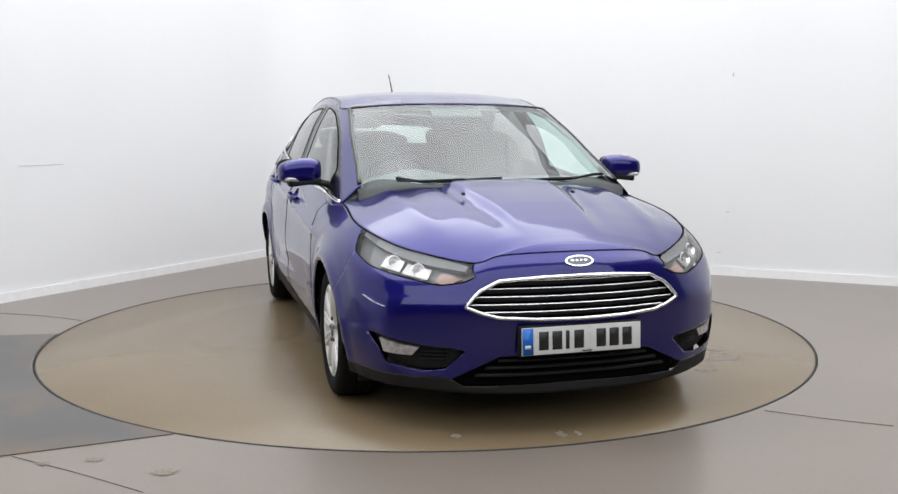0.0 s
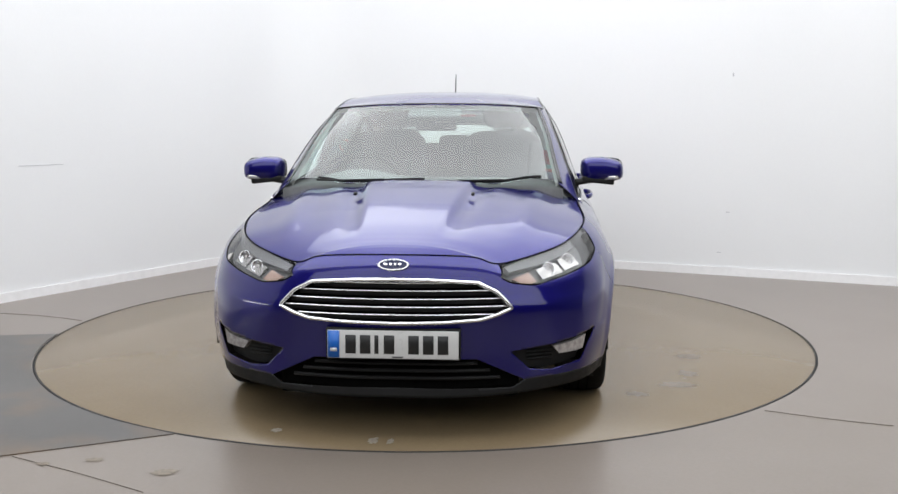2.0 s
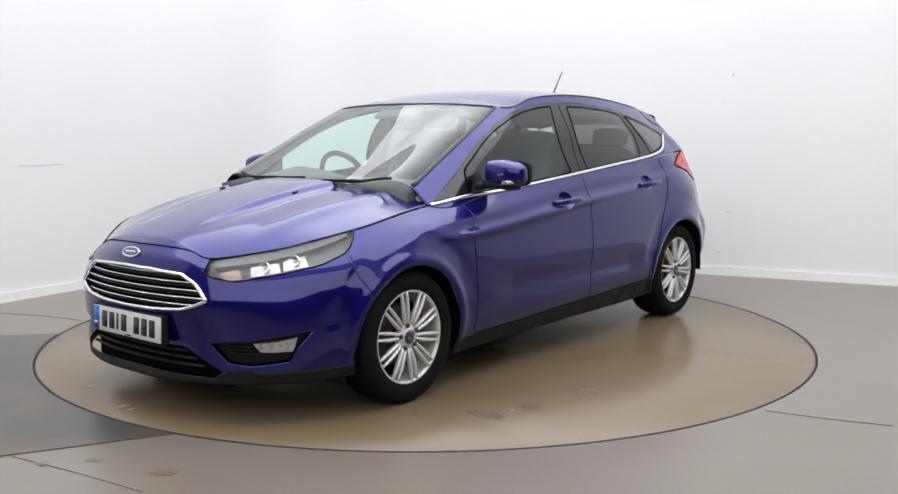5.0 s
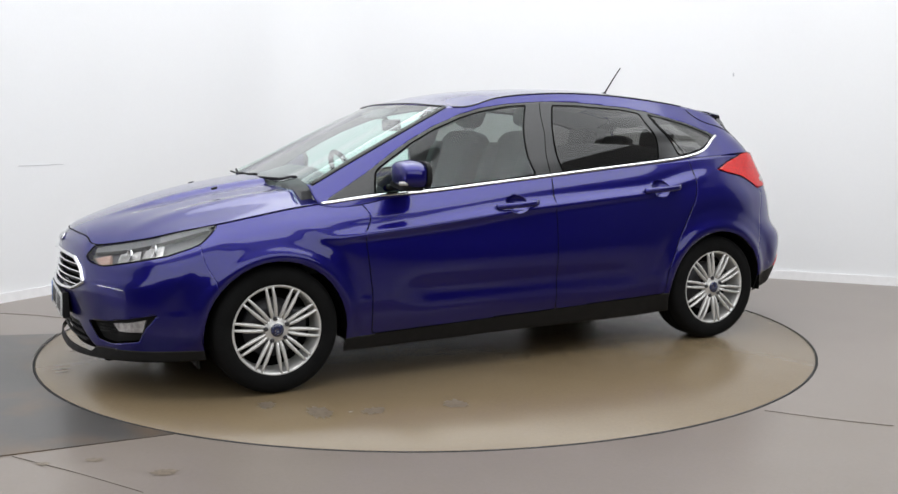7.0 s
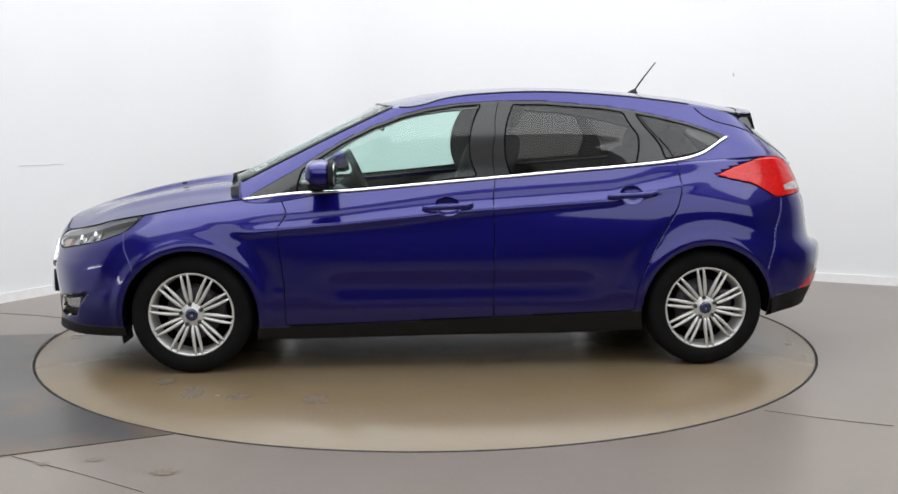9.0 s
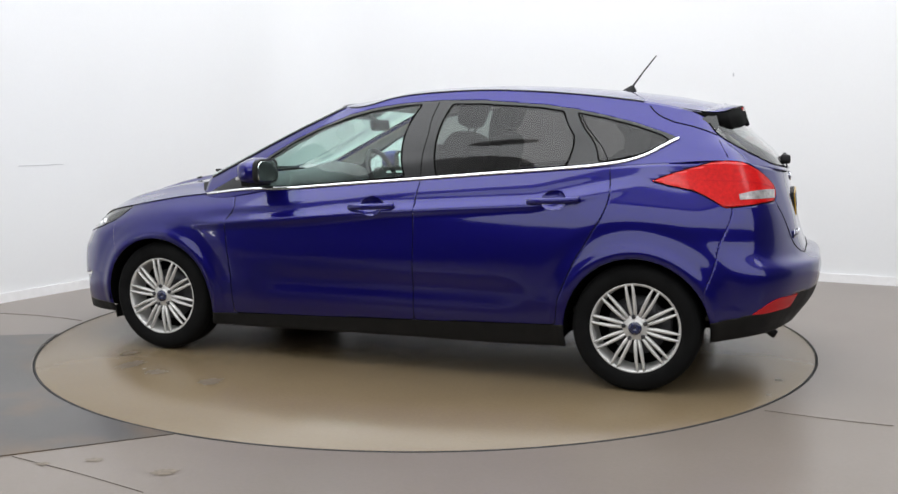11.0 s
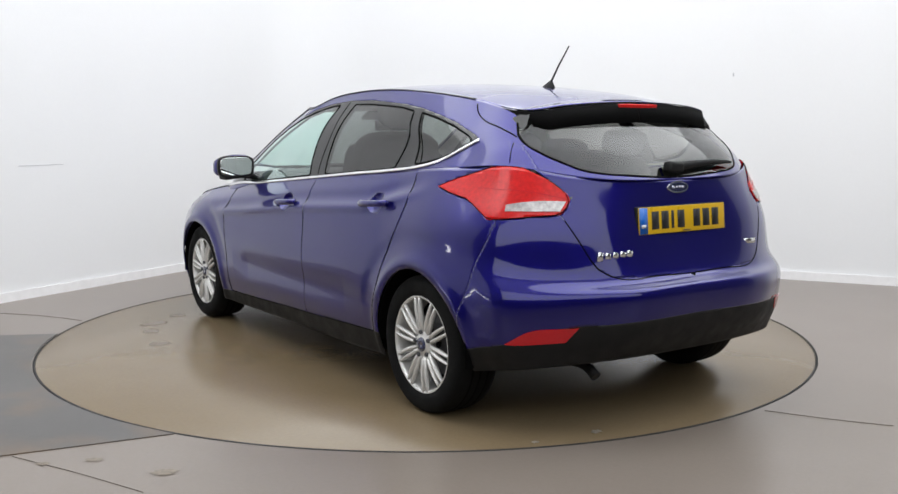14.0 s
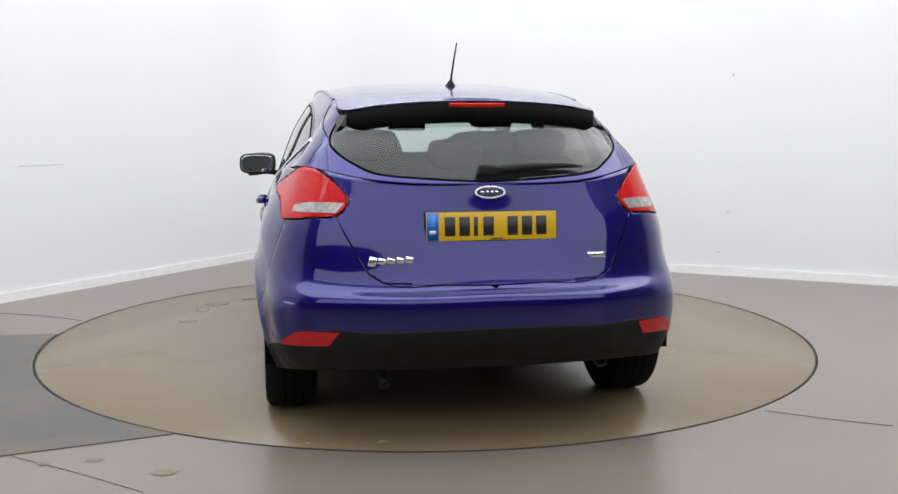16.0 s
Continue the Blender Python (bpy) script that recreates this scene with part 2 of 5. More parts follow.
class Sheet:
    """A smooth skin on a grid, with flat coordinates in which panels are outlined and cut out."""

    def __init__(self, P, A, B):
        self.P, self.A, self.B = P.copy(), A.copy(), B.copy()
        self.base = (P.copy(), A.copy(), B.copy(), [np.gradient(P, axis=i) for i in (0, 1)], np.gradient(A), np.gradient(B))
        n = np.cross(self.base[3][0], self.base[3][1])
        mid = np.array([0, 0, 0.55])
        self.sign = 1.0 if np.sum(n * (P - mid)) > 0 else -1.0
        self.N = self.sign * n / (np.linalg.norm(n, axis=-1, keepdims=True) + 1e-12)

    def flat(self, p):
        """Flat coordinates of the skin's point nearest to p."""
        P, A, B, (Pu, Pv), (Au, Av), (Bu, Bv) = self.base
        i = np.unravel_index(np.argmin(np.sum((P - p) ** 2, -1)), A.shape)
        J = np.stack([Pu[i], Pv[i]], 1)
        du = np.clip(np.linalg.lstsq(J, np.asarray(p) - P[i], rcond=None)[0], -12, 12)
        return np.array([A[i] + Au[i] * du[0] + Av[i] * du[1], B[i] + Bu[i] * du[0] + Bv[i] * du[1]])

    def at(self, a, b, lift=0.0):
        """The point of the skin at flat coordinates, lifted along its normal; also the normal."""
        P, A, B = self.base[:3]
        k = np.unravel_index(np.argmin((A - a) ** 2 + (B - b) ** 2), A.shape)
        u, v = float(k[0]), float(k[1])
        lim_u, lim_v = A.shape[0] - 1.0, A.shape[1] - 1.0
        for _ in range(3):
            i, j = int(min(u, lim_u - 1)), int(min(v, lim_v - 1))
            r, q = u - i, v - j
            du = [(F[i + 1, j] - F[i, j]) * (1 - q) + (F[i + 1, j + 1] - F[i, j + 1]) * q for F in (A, B)]
            dv = [(F[i, j + 1] - F[i, j]) * (1 - r) + (F[i + 1, j + 1] - F[i + 1, j]) * r for F in (A, B)]
            here = [(F[i, j] * (1 - r) + F[i + 1, j] * r) * (1 - q) + (F[i, j + 1] * (1 - r) + F[i + 1, j + 1] * r) * q for F in (A, B)]
            step = np.linalg.lstsq(np.array([[du[0], dv[0]], [du[1], dv[1]]]), np.array([a - here[0], b - here[1]]), rcond=None)[0]
            u, v = min(max(u + np.clip(step[0], -2, 2), 0), lim_u), min(max(v + np.clip(step[1], -2, 2), 0), lim_v)
        i, j = int(min(u, lim_u - 1)), int(min(v, lim_v - 1))
        r, q = u - i, v - j
        p, n = ((F[i, j] * (1 - r) + F[i + 1, j] * r) * (1 - q) + (F[i, j + 1] * (1 - r) + F[i + 1, j + 1] * r) * q for F in (P, self.N))
        n = n / (np.linalg.norm(n) + 1e-12)
        return p + n * lift, n

    def path(self, points, smooth=True, step=0.008):
        return curve(np.array([self.flat(p) for p in points]), step, smooth)

    def ring(self, points, smooth=False, step=0.006):
        """A closed outline; the corners stay sharp unless smooth."""
        F = [self.flat(p) for p in points]
        return curve(np.array(F + F[:1]), step, smooth)

    def start(self):
        """Splits the grid into triangles, ready for cutting."""
        nu, nv = self.A.shape
        idx = np.arange(nu * nv).reshape(nu, nv)
        a, b, c, d = idx[:-1, :-1].ravel(), idx[1:, :-1].ravel(), idx[1:, 1:].ravel(), idx[:-1, 1:].ravel()
        t = np.concatenate([np.stack([a, b, d], 1), np.stack([b, c, d], 1)])
        self.T = t if self.sign > 0 else t[:, ::-1]
        self.V, self.VN = self.P.reshape(-1, 3).copy(), self.N.reshape(-1, 3).copy()
        self.F = np.stack([self.A.ravel(), self.B.ravel()], -1)

    @staticmethod
    def inside(ring, Q):
        x, y = Q.T
        hit = np.zeros(len(x), bool)
        x0, y0, x1, y1 = ring[:-1, 0], ring[:-1, 1], ring[1:, 0], ring[1:, 1]
        for k in range(len(x0)):
            if y0[k] != y1[k]:
                hit ^= ((y0[k] > y) != (y1[k] > y)) & (x < (x1[k] - x0[k]) * (y - y0[k]) / (y1[k] - y0[k]) + x0[k])
        return hit

    @staticmethod
    def gap(ring, Q):
        """How far the points lie from a line."""
        best = np.full(len(Q), 9.0)
        for a, b in zip(ring[:-1], ring[1:]):
            d = b - a
            w = d @ d
            if w > 0:
                h = np.clip(((Q - a) @ d) / w, 0, 1)
                best = np.minimum(best, np.hypot(Q[:, 0] - a[0] - h * d[0], Q[:, 1] - a[1] - h * d[1]))
        return best

    def take(self, ring=None, where=None):
        """Cuts out what lies inside an outline, splitting the triangles that it crosses."""
        if ring is not None:
            flag = self.inside(ring, self.F)
            f = flag[self.T]
            mixed_up = f.any(1) & ~f.all(1)
            whole_in, whole_out = self.T[f.all(1)], self.T[~f.any(1)]
            near = np.unique(self.T[mixed_up])
            dist = np.zeros(len(self.F))
            dist[near] = self.gap(ring, self.F[near])
            made, newV, newN, newF, ins, outs = {}, [], [], [], [], []

            def middle(p, q):
                key = (min(p, q), max(p, q))
                if key not in made:
                    h = dist[p] / max(dist[p] + dist[q], 1e-9)
                    made[key] = len(self.V) + len(newV)
                    newV.append(self.V[p] * (1 - h) + self.V[q] * h)
                    newN.append(self.VN[p] * (1 - h) + self.VN[q] * h)
                    newF.append(self.F[p] * (1 - h) + self.F[q] * h)
                return made[key]

            for tri in self.T[mixed_up]:
                odd = [k for k in range(3) if flag[tri[k]] != flag[tri[(k + 1) % 3]] and flag[tri[k]] != flag[tri[(k + 2) % 3]]][0]
                p, q, r = int(tri[odd]), int(tri[(odd + 1) % 3]), int(tri[(odd + 2) % 3])
                m, n = middle(p, q), middle(p, r)
                tip, rest_a, rest_b = (p, m, n), (m, q, r), (m, r, n)
                if flag[p]:
                    ins.append(tip), outs.extend((rest_a, rest_b))
                else:
                    outs.append(tip), ins.extend((rest_a, rest_b))
            if newV:
                self.V, self.VN, self.F = (np.concatenate([o, np.array(e)]) for o, e in ((self.V, newV), (self.VN, newN), (self.F, newF)))
            got = np.concatenate([whole_in, np.array(ins, int).reshape(-1, 3)])
            self.T = np.concatenate([whole_out, np.array(outs, int).reshape(-1, 3)])
            return got
        pick = np.ones(len(self.T), bool) if where is None else where(self.V[self.T].mean(1))
        got, self.T = self.T[pick], self.T[~pick]
        return got

    def mesh(self, name, tris, mat, side=0, lift=0.0, close=True):
        """The cut triangles as a mesh: side 1 left, -1 right, 0 both halves joined at the middle."""
        used = np.unique(tris)
        back = np.full(len(self.V), -1)
        back[used] = np.arange(len(used))
        V = self.V[used].copy()
        if callable(lift):
            V += self.VN[used] * lift(self.F[used])[:, None]
        elif lift:
            V += self.VN[used] * lift
        F = back[tris]
        M = V * [1, -1, 1]
        if side == 1:
            verts, faces = V, F
        elif side == -1:
            verts, faces = M, F[:, ::-1]
        else:
            n = len(V)
            other = np.where(np.abs(V[:, 1]) < 1e-4, np.arange(n), np.arange(n) + n)
            verts, faces = np.concatenate([V, M]), np.concatenate([F, other[F][:, ::-1]])
            keep = np.unique(faces)
            back = np.full(2 * n, -1)
            back[keep] = np.arange(len(keep))
            verts, faces = verts[keep], back[faces]
        return mesh_of(name, verts, faces, mat)


def biggest(tris):
    """The largest connected piece of a cut."""
    own = np.arange(tris.max() + 1)
    while True:
        low_id = own[tris].min(1)
        nxt = own.copy()
        np.minimum.at(nxt, tris.ravel(), np.repeat(low_id, 3))
        nxt = nxt[nxt]
        if np.array_equal(nxt, own):
            break
        own = nxt
    piece = own[tris[:, 0]]
    names, count = np.unique(piece, return_counts=True)
    return tris[piece == names[count.argmax()]]


def soften(points, k=2, closed=True):
    """Rounds the corners of a line of points."""
    P = np.array(points)
    n = len(P)
    out = []
    for i in range(n):
        ids = [(i + d) % n if closed else min(n - 1, max(0, i + d)) for d in range(-k, k + 1)]
        out.append(P[ids].mean(0))
    return out


def thick(ob, t=0.004):
    s = ob.modifiers.new("thickness", "SOLIDIFY")
    s.thickness, s.offset = t, -1
    s.use_flat_faces = True
    if ob.data.materials[0] == PAINT:  # folded edges are coloured black, for the shade in the gaps
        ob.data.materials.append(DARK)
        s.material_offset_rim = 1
    return ob


def flip(me):
    me.transform(Matrix.Diagonal((1, -1, 1, 1)))
    me.flip_normals()
    return me


def pair(name, bm, mat, parent, label="", other=None):
    """A part on the car's left side, and its mirror image on the right."""
    a = part(name, bm, mat, parent, label)
    b = part(name, flip(a.data.copy()), mat, other or parent, label)
    return a, b


# ---------------------------------------------------------------- the room
def slab(name, x0, y0, z0, x1, y1, z1, mat, label, category, kind="structure"):
    me_bm = bm_box(x1 - x0, y1 - y0, z1 - z0, Matrix.Translation(((x0 + x1) / 2, (y0 + y1) / 2, (z0 + z1) / 2)), smooth=False)
    return tagged(part(name, me_bm, mat, None), label, category, kind=kind)


def wall_run(name, pts, z0, z1, depth, mat, label, category):
    """An upright run with thickness along a line on the floor; depth goes outward, to the line's left."""
    P = [Vector((*p, 0)) for p in pts]
    bm, rows = bmesh.new(), []
    for k, p in enumerate(P):
        t = (P[min(k + 1, len(P) - 1)] - P[max(k - 1, 0)]).normalized()
        n = Vector((-t.y, t.x, 0)) * depth
        rows.append([bm.verts.new(q) for q in (p + Vector((0, 0, z0)), p + Vector((0, 0, z1)), p + n + Vector((0, 0, z1)), p + n + Vector((0, 0, z0)))])
    for a, b in zip(rows, rows[1:]):
        for i in range(4):
            bm.faces.new((a[i], a[(i + 1) % 4], b[(i + 1) % 4], b[i]))
    bm.faces.new(rows[0])
    bm.faces.new(rows[-1])
    bmesh.ops.recalc_face_normals(bm, faces=bm.faces[:])
    return tagged(part(name, bm, mat, None), label, category, kind="structure")


R_DISC = 2.250
CX, CY = .008, .010  # the middle of the turntable
slab("ceiling", -8, -10, 4.7, 9, 6, 4.9, CEIL_MAT, "plain white painted studio ceiling", "ceiling")
# two straight white walls that meet in a rounded corner behind the turntable
left_a, left_b = Vector((-6.2, -4.14)), Vector((-1.60, 3.415))
right_a, right_b = Vector((-0.58, 3.69)), Vector((8.4, -0.81))
corner = Vector((-1.234, 4.019))
bend = [left_b.lerp(corner, s).lerp(corner.lerp(right_a, s), s) for s in (k / 60 for k in range(61))]
line = [tuple(left_a)] + [tuple(p) for p in bend] + [tuple(right_b)]
wall_run("wall_north", line, -0.05, 4.7, 0.2, WALL_MAT, "smooth white painted studio wall with rounded corner", "wall")


def inset(pts, d):
    out = []
    for k, p in enumerate(pts):
        t = (Vector(pts[min(k + 1, len(pts) - 1)]) - Vector(pts[max(k - 1, 0)])).normalized()
        out.append((p[0] + t.y * d, p[1] - t.x * d))
    return out


wall_run("baseboard", inset(line, 0.016), 0.0, 0.07, 0.012, SKIRT_MAT, "white painted skirting board along the wall", "skirting")
wall_run("wall_east", [(8.4, -0.81), (8.4, -9.5)], -0.05, 4.7, 0.2, BACK_MAT, "dull grey wall beyond the studio bay", "wall")
wall_run("wall_south", [(8.4, -9.5), (-6.2, -9.5)], -0.05, 4.7, 0.2, BACK_MAT, "dull grey wall behind the camera", "wall")
wall_run("wall_west", [(-6.2, -9.5), (-6.2, -4.14)], -0.05, 4.7, 0.2, BACK_MAT, "dull grey wall beyond the studio bay", "wall")


def floor_with_pit():
    """The floor sheet with a round opening for the turntable."""
    bm, n = bmesh.new(), 160
    ring, rim, outer = [], [], []
    for k in range(n):
        a = 2 * math.pi * k / n
        c, s = math.cos(a), math.sin(a)
        q = 1 / max(abs(c), abs(s))
        ring.append(bm.verts.new((CX + c * R_DISC, CY + s * R_DISC, 0)))
        rim.append(bm.verts.new((CX + c * R_DISC, CY + s * R_DISC, -0.06)))
        outer.append(bm.verts.new((c * q * 14, s * q * 14, 0)))
    for k in range(n):
        j = (k + 1) % n
        bm.faces.new((ring[k], outer[k], outer[j], ring[j]))
        bm.faces.new((ring[k], ring[j], rim[j], rim[k]))
    bm.faces.new(rim)
    bmesh.ops.recalc_face_normals(bm, faces=bm.faces[:])
    for f in bm.faces:
        if f.calc_center_median().z > -0.001 and f.normal.z < 0:
            f.normal_flip()
    return tagged(part("floor", bm, FLOOR_MAT, None), "grey worn concrete studio floor around the turntable", "floor", kind="structure")


floor_with_pit()


def turntable():
    """A flush round platform; a black ring paints the dark gap that divides it from the floor."""
    root = new("turntable")
    tagged(root, "round flush turntable with brown-grey worn concrete top", "turntable")
    r = R_DISC - 0.011
    prof = [(0.0001, -0.05), (r, -0.05), (r, -0.004), (r - 0.004, 0.0), (1.5, 0.0), (0.7, 0.0), (0.0001, 0.0)]
    part("platform", bm_lathe(prof, Matrix.Rotation(math.pi / 2, 4, "X"), 192, False), DISC_MAT, root)
    rim = [(r - 0.003, -0.03), (r + 0.0095, -0.03), (r + 0.0095, 0.0012), (r - 0.003, 0.0012)]
    part("rim", bm_lathe(rim, Matrix.Rotation(math.pi / 2, 4, "X"), 192), RING_MAT, root, "black ring standing in for the shaded gap")
    return root


table = turntable()


def floor_patch():
    bm = bmesh.new()
    pts = [(-2.95, -0.115), (-2.25, -0.036)]
    a0, a1 = math.atan2(-0.036, -2.245), math.atan2(-1.98, -1.036)
    a0 += 2 * math.pi if a0 < 0 else 0
    a1 += 2 * math.pi if a1 < 0 else 0
    pts += [(CX + (R_DISC + 0.004) * math.cos(a), CY + (R_DISC + 0.004) * math.sin(a)) for a in (a0 + (a1 - a0) * k / 40 for k in range(41))]
    pts += [(-1.631, -2.239), (-2.6, -2.66), (-4.2, -3.1), (-4.2, -0.3)]
    low = [bm.verts.new((*p, 0.0)) for p in pts]
    top = [bm.verts.new((*p, 0.004)) for p in pts]
    n = len(pts)
    for k in range(n):
        bm.faces.new((low[k], low[(k + 1) % n], top[(k + 1) % n], top[k]))
    bmesh.ops.triangle_fill(bm, use_beauty=True, edges=[bm.edges.get((top[k], top[(k + 1) % n])) for k in range(n)])
    bmesh.ops.recalc_face_normals(bm, faces=bm.faces[:])
    return tagged(part("floor_patch", bm, PATCH_MAT, None), "dark grey repaired strip of floor beside the turntable", "floor patch", kind="structure")


floor_patch()

# ---------------------------------------------------------------- the car: skins
# Car space: x ahead, y to its left, z up, zero on the ground midway between the axles.
car = tagged(new("car"), "metallic blue five-door hatchback with alloy wheels on the turntable", "car")

# Feature lines that run round the half body, from the middle of the nose to the middle of the tail.
RAILS = {
    "hem": [(2.185, 0, .175), (2.16, .3, .175), (2.055, .57, .182), (1.925, .73, .187), (1.76, .82, .19), (1.62, .845, .195), (.98, .85, .165), (.5, .85, .168), (0, .85, .175), (-.98, .85, .19), (-1.65, .83, .25), (-1.88, .75, .29), (-2.00, .5, .305), (-2.04, 0, .305)],
    "low": [(2.165, 0, .33), (2.145, .3, .33), (2.06, .58, .335), (1.95, .74, .34), (1.78, .845, .345), (1.62, .885, .35), (.98, .892, .335), (.5, .895, .342), (0, .895, .35), (-.98, .892, .365), (-1.65, .878, .385), (-1.89, .795, .41), (-2.07, .5, .43), (-2.12, 0, .44)],
    "mid": [(2.20, 0, .50), (2.172, .3, .50), (2.075, .57, .505), (1.96, .725, .51), (1.79, .84, .515), (1.62, .893, .53), (.98, .903, .53), (.5, .905, .535), (0, .905, .54), (-.98, .905, .55), (-1.65, .89, .56), (-1.90, .80, .57), (-2.09, .5, .585), (-2.14, 0, .59)],
    "lip": [(2.19, 0, .60), (2.157, .3, .595), (2.06, .56, .58), (1.955, .70, .58), (1.80, .82, .60), (1.62, .88, .63), (.98, .90, .68), (.5, .895, .70), (0, .893, .715), (-.98, .893, .74), (-1.62, .872, .72), (-1.86, .765, .68), (-2.02, .5, .65), (-2.065, 0, .65)],
    "waist": [(2.172, 0, .69), (2.128, .3, .68), (2.05, .52, .645), (1.93, .68, .645), (1.79, .79, .67), (1.61, .845, .715), (.98, .872, .795), (.5, .882, .81), (0, .878, .835), (-.98, .862, .89), (-1.6, .846, .86), (-1.835, .74, .86), (-1.975, .5, .85), (-1.995, 0, .85)],
    "belt": [(2.13, 0, .742), (2.085, .3, .73), (2.035, .44, .70), (1.87, .62, .735), (1.74, .715, .77), (1.58, .765, .80), (1.08, .775, .878), (.6, .805, .913), (0, .81, .965), (-.98, .790, 1.042), (-1.45, .762, 1.075), (-1.725, .695, 1.085), (-1.897, .5, 1.046), (-1.969, 0, 1.022)],
}
GLASSHOUSE = {
    "sill": [(1.185, 0, .972), (1.165, .35, .969), (1.10, .695, .955), (1.08, .775, .878), (.6, .805, .913), (0, .81, .965), (-.98, .790, 1.042), (-1.45, .762, 1.075), (-1.725, .695, 1.085), (-1.897, .5, 1.046), (-1.969, 0, 1.022)],
    "third": [(.908, 0, 1.103), (.90, .35, 1.098), (.86, .668, 1.075), (.81, .728, 1.03), (.45, .755, 1.05), (-.05, .765, 1.09), (-.98, .738, 1.15), (-1.45, .712, 1.14), (-1.69, .660, 1.145), (-1.82, .47, 1.14), (-1.878, 0, 1.125)],
    "two_thirds": [(.64, 0, 1.241), (.632, .33, 1.237), (.58, .637, 1.215), (.52, .685, 1.185), (.25, .695, 1.22), (-.15, .70, 1.25), (-.95, .684, 1.26), (-1.40, .664, 1.215), (-1.64, .618, 1.205), (-1.735, .45, 1.215), (-1.78, 0, 1.22)],
    "eaves": [(.388, 0, 1.376), (.37, .33, 1.37), (.29, .588, 1.352), (.22, .61, 1.35), (.0, .595, 1.40), (-.3, .588, 1.428), (-.95, .575, 1.408), (-1.35, .56, 1.358), (-1.56, .54, 1.318), (-1.62, .40, 1.338), (-1.645, 0, 1.358)],
}


def loft(rails, nu, per):
    """A skin through feature lines: smooth along each line, and smooth across them."""
    R = np.array(list(rails.values()), float)
    mid = R[len(R) // 2]
    T = np.concatenate([[0], np.cumsum(np.linalg.norm(np.diff(mid, axis=0), axis=1))])
    q = np.linspace(0, T[-1], nu)
    lines = np.stack([hermite(T, r, q, True) for r in R])
    kv = np.arange(len(R))
    P = hermite(kv, lines, np.linspace(0, len(R) - 1, per * (len(R) - 1) + 1)).transpose(1, 0, 2)
    P[0, :, 1] = P[-1, :, 1] = 0
    return P, np.repeat(q[:, None], P.shape[1], 1)


P_low, A_low = loft(RAILS, 560, 14)
# pressed-in crease along the doors, flared arches, a hollow under it
X, Y, Z = P_low[..., 0], P_low[..., 1], P_low[..., 2]
crease_z = np.interp(X, [-1.4, -.83, -.03, .55, 1.02], [1.0, .885, .832, .772, .735])
along = np.clip((1.15 - X) / .25, 0, 1) * np.clip((X + 1.35) / .3, 0, 1)
P_low[..., 1] += along * (0.011 * np.exp(-((Z - crease_z + .012) / .022) ** 2) - 0.008 * np.exp(-((Z - crease_z - .035) / .03) ** 2))
hollow = np.clip((.75 - X) / .2, 0, 1) * np.clip((X + .85) / .2, 0, 1)
P_low[..., 1] -= hollow * 0.014 * np.exp(-((Z - .42 - .02) / .07) ** 2)
for wx, wz in ((1.326, .30), (-1.326, .305)):
    rr = np.hypot(X - wx, Z - wz)
    P_low[..., 1] += (0.014 * np.exp(-((rr - .36) / .035) ** 2) - .0035 * np.exp(-((rr - .465) / .035) ** 2) * (Z > .42)) * (Y > .5)
low = Sheet(P_low, A_low, P_low[..., 2])
P_up, A_up = loft(GLASSHOUSE, 400, 16)
up = Sheet(P_up, A_up, P_up[..., 2])


def cap(edge, spine, nw, power, fold=None):
    """A crowned sheet between an edge line and the spine over the car's middle."""
    zc = np.interp(edge[:, 0], *zip(*sorted(spine)))
    w = np.linspace(0, 1, nw)
    P = np.empty((len(edge), nw, 3))
    P[..., 0] = edge[:, None, 0]
    P[..., 1] = edge[:, None, 1] * w
    P[..., 2] = zc[:, None] - (zc - edge[:, 2])[:, None] * w ** power
    if fold is not None:
        P[..., 2] += fold(P[..., 0], P[..., 1]) * (1 - w ** 6)
    return Sheet(P, P[..., 0].copy(), P[..., 1].copy())


def smooth_spine(points, n=60):
    P = np.array(points)
    x = np.linspace(P[0, 0], P[-1, 0], n)
    return list(zip(x, hermite(-P[:, 0], P[:, 1:], -x)[:, 0]))


roof = cap(P_up[:, -1], smooth_spine([(.388, 1.376), (.1, 1.435), (-.3, 1.467), (-.77, 1.463), (-1.118, 1.437), (-1.466, 1.394), (-1.645, 1.358)]), 42, 2.4)


def bonnet_folds(x, y):
    """The raised middle of the bonnet, with its two long creases, and a swage near each edge."""
    ramp_x = np.clip((2.0 - x) / .35, 0, 1)
    half = .175 + .09 * np.clip((1.95 - x) / .75, 0, 1)
    step = 1 / (1 + np.exp((np.abs(y) - half) / .007))
    outer = .50 + .07 * np.clip((1.9 - x) / .7, 0, 1)
    ridge = np.exp(-((np.abs(y) - outer) / .06) ** 2)
    scoop = np.exp(-((np.abs(y) - half - .055) / .04) ** 2)
    return ramp_x * (0.019 * step - .007 + .013 * ridge - .008 * scoop)


edge_n = np.argmax(P_low[:, -1, 0] < 1.0)
bonnet = cap(P_low[:edge_n, -1], smooth_spine([(2.13, .742), (2.10, .763), (2.03, .793), (1.93, .826), (1.80, .86), (1.52, .925), (1.3, .963), (1.05, .99)]), 64, 2.6, bonnet_folds)


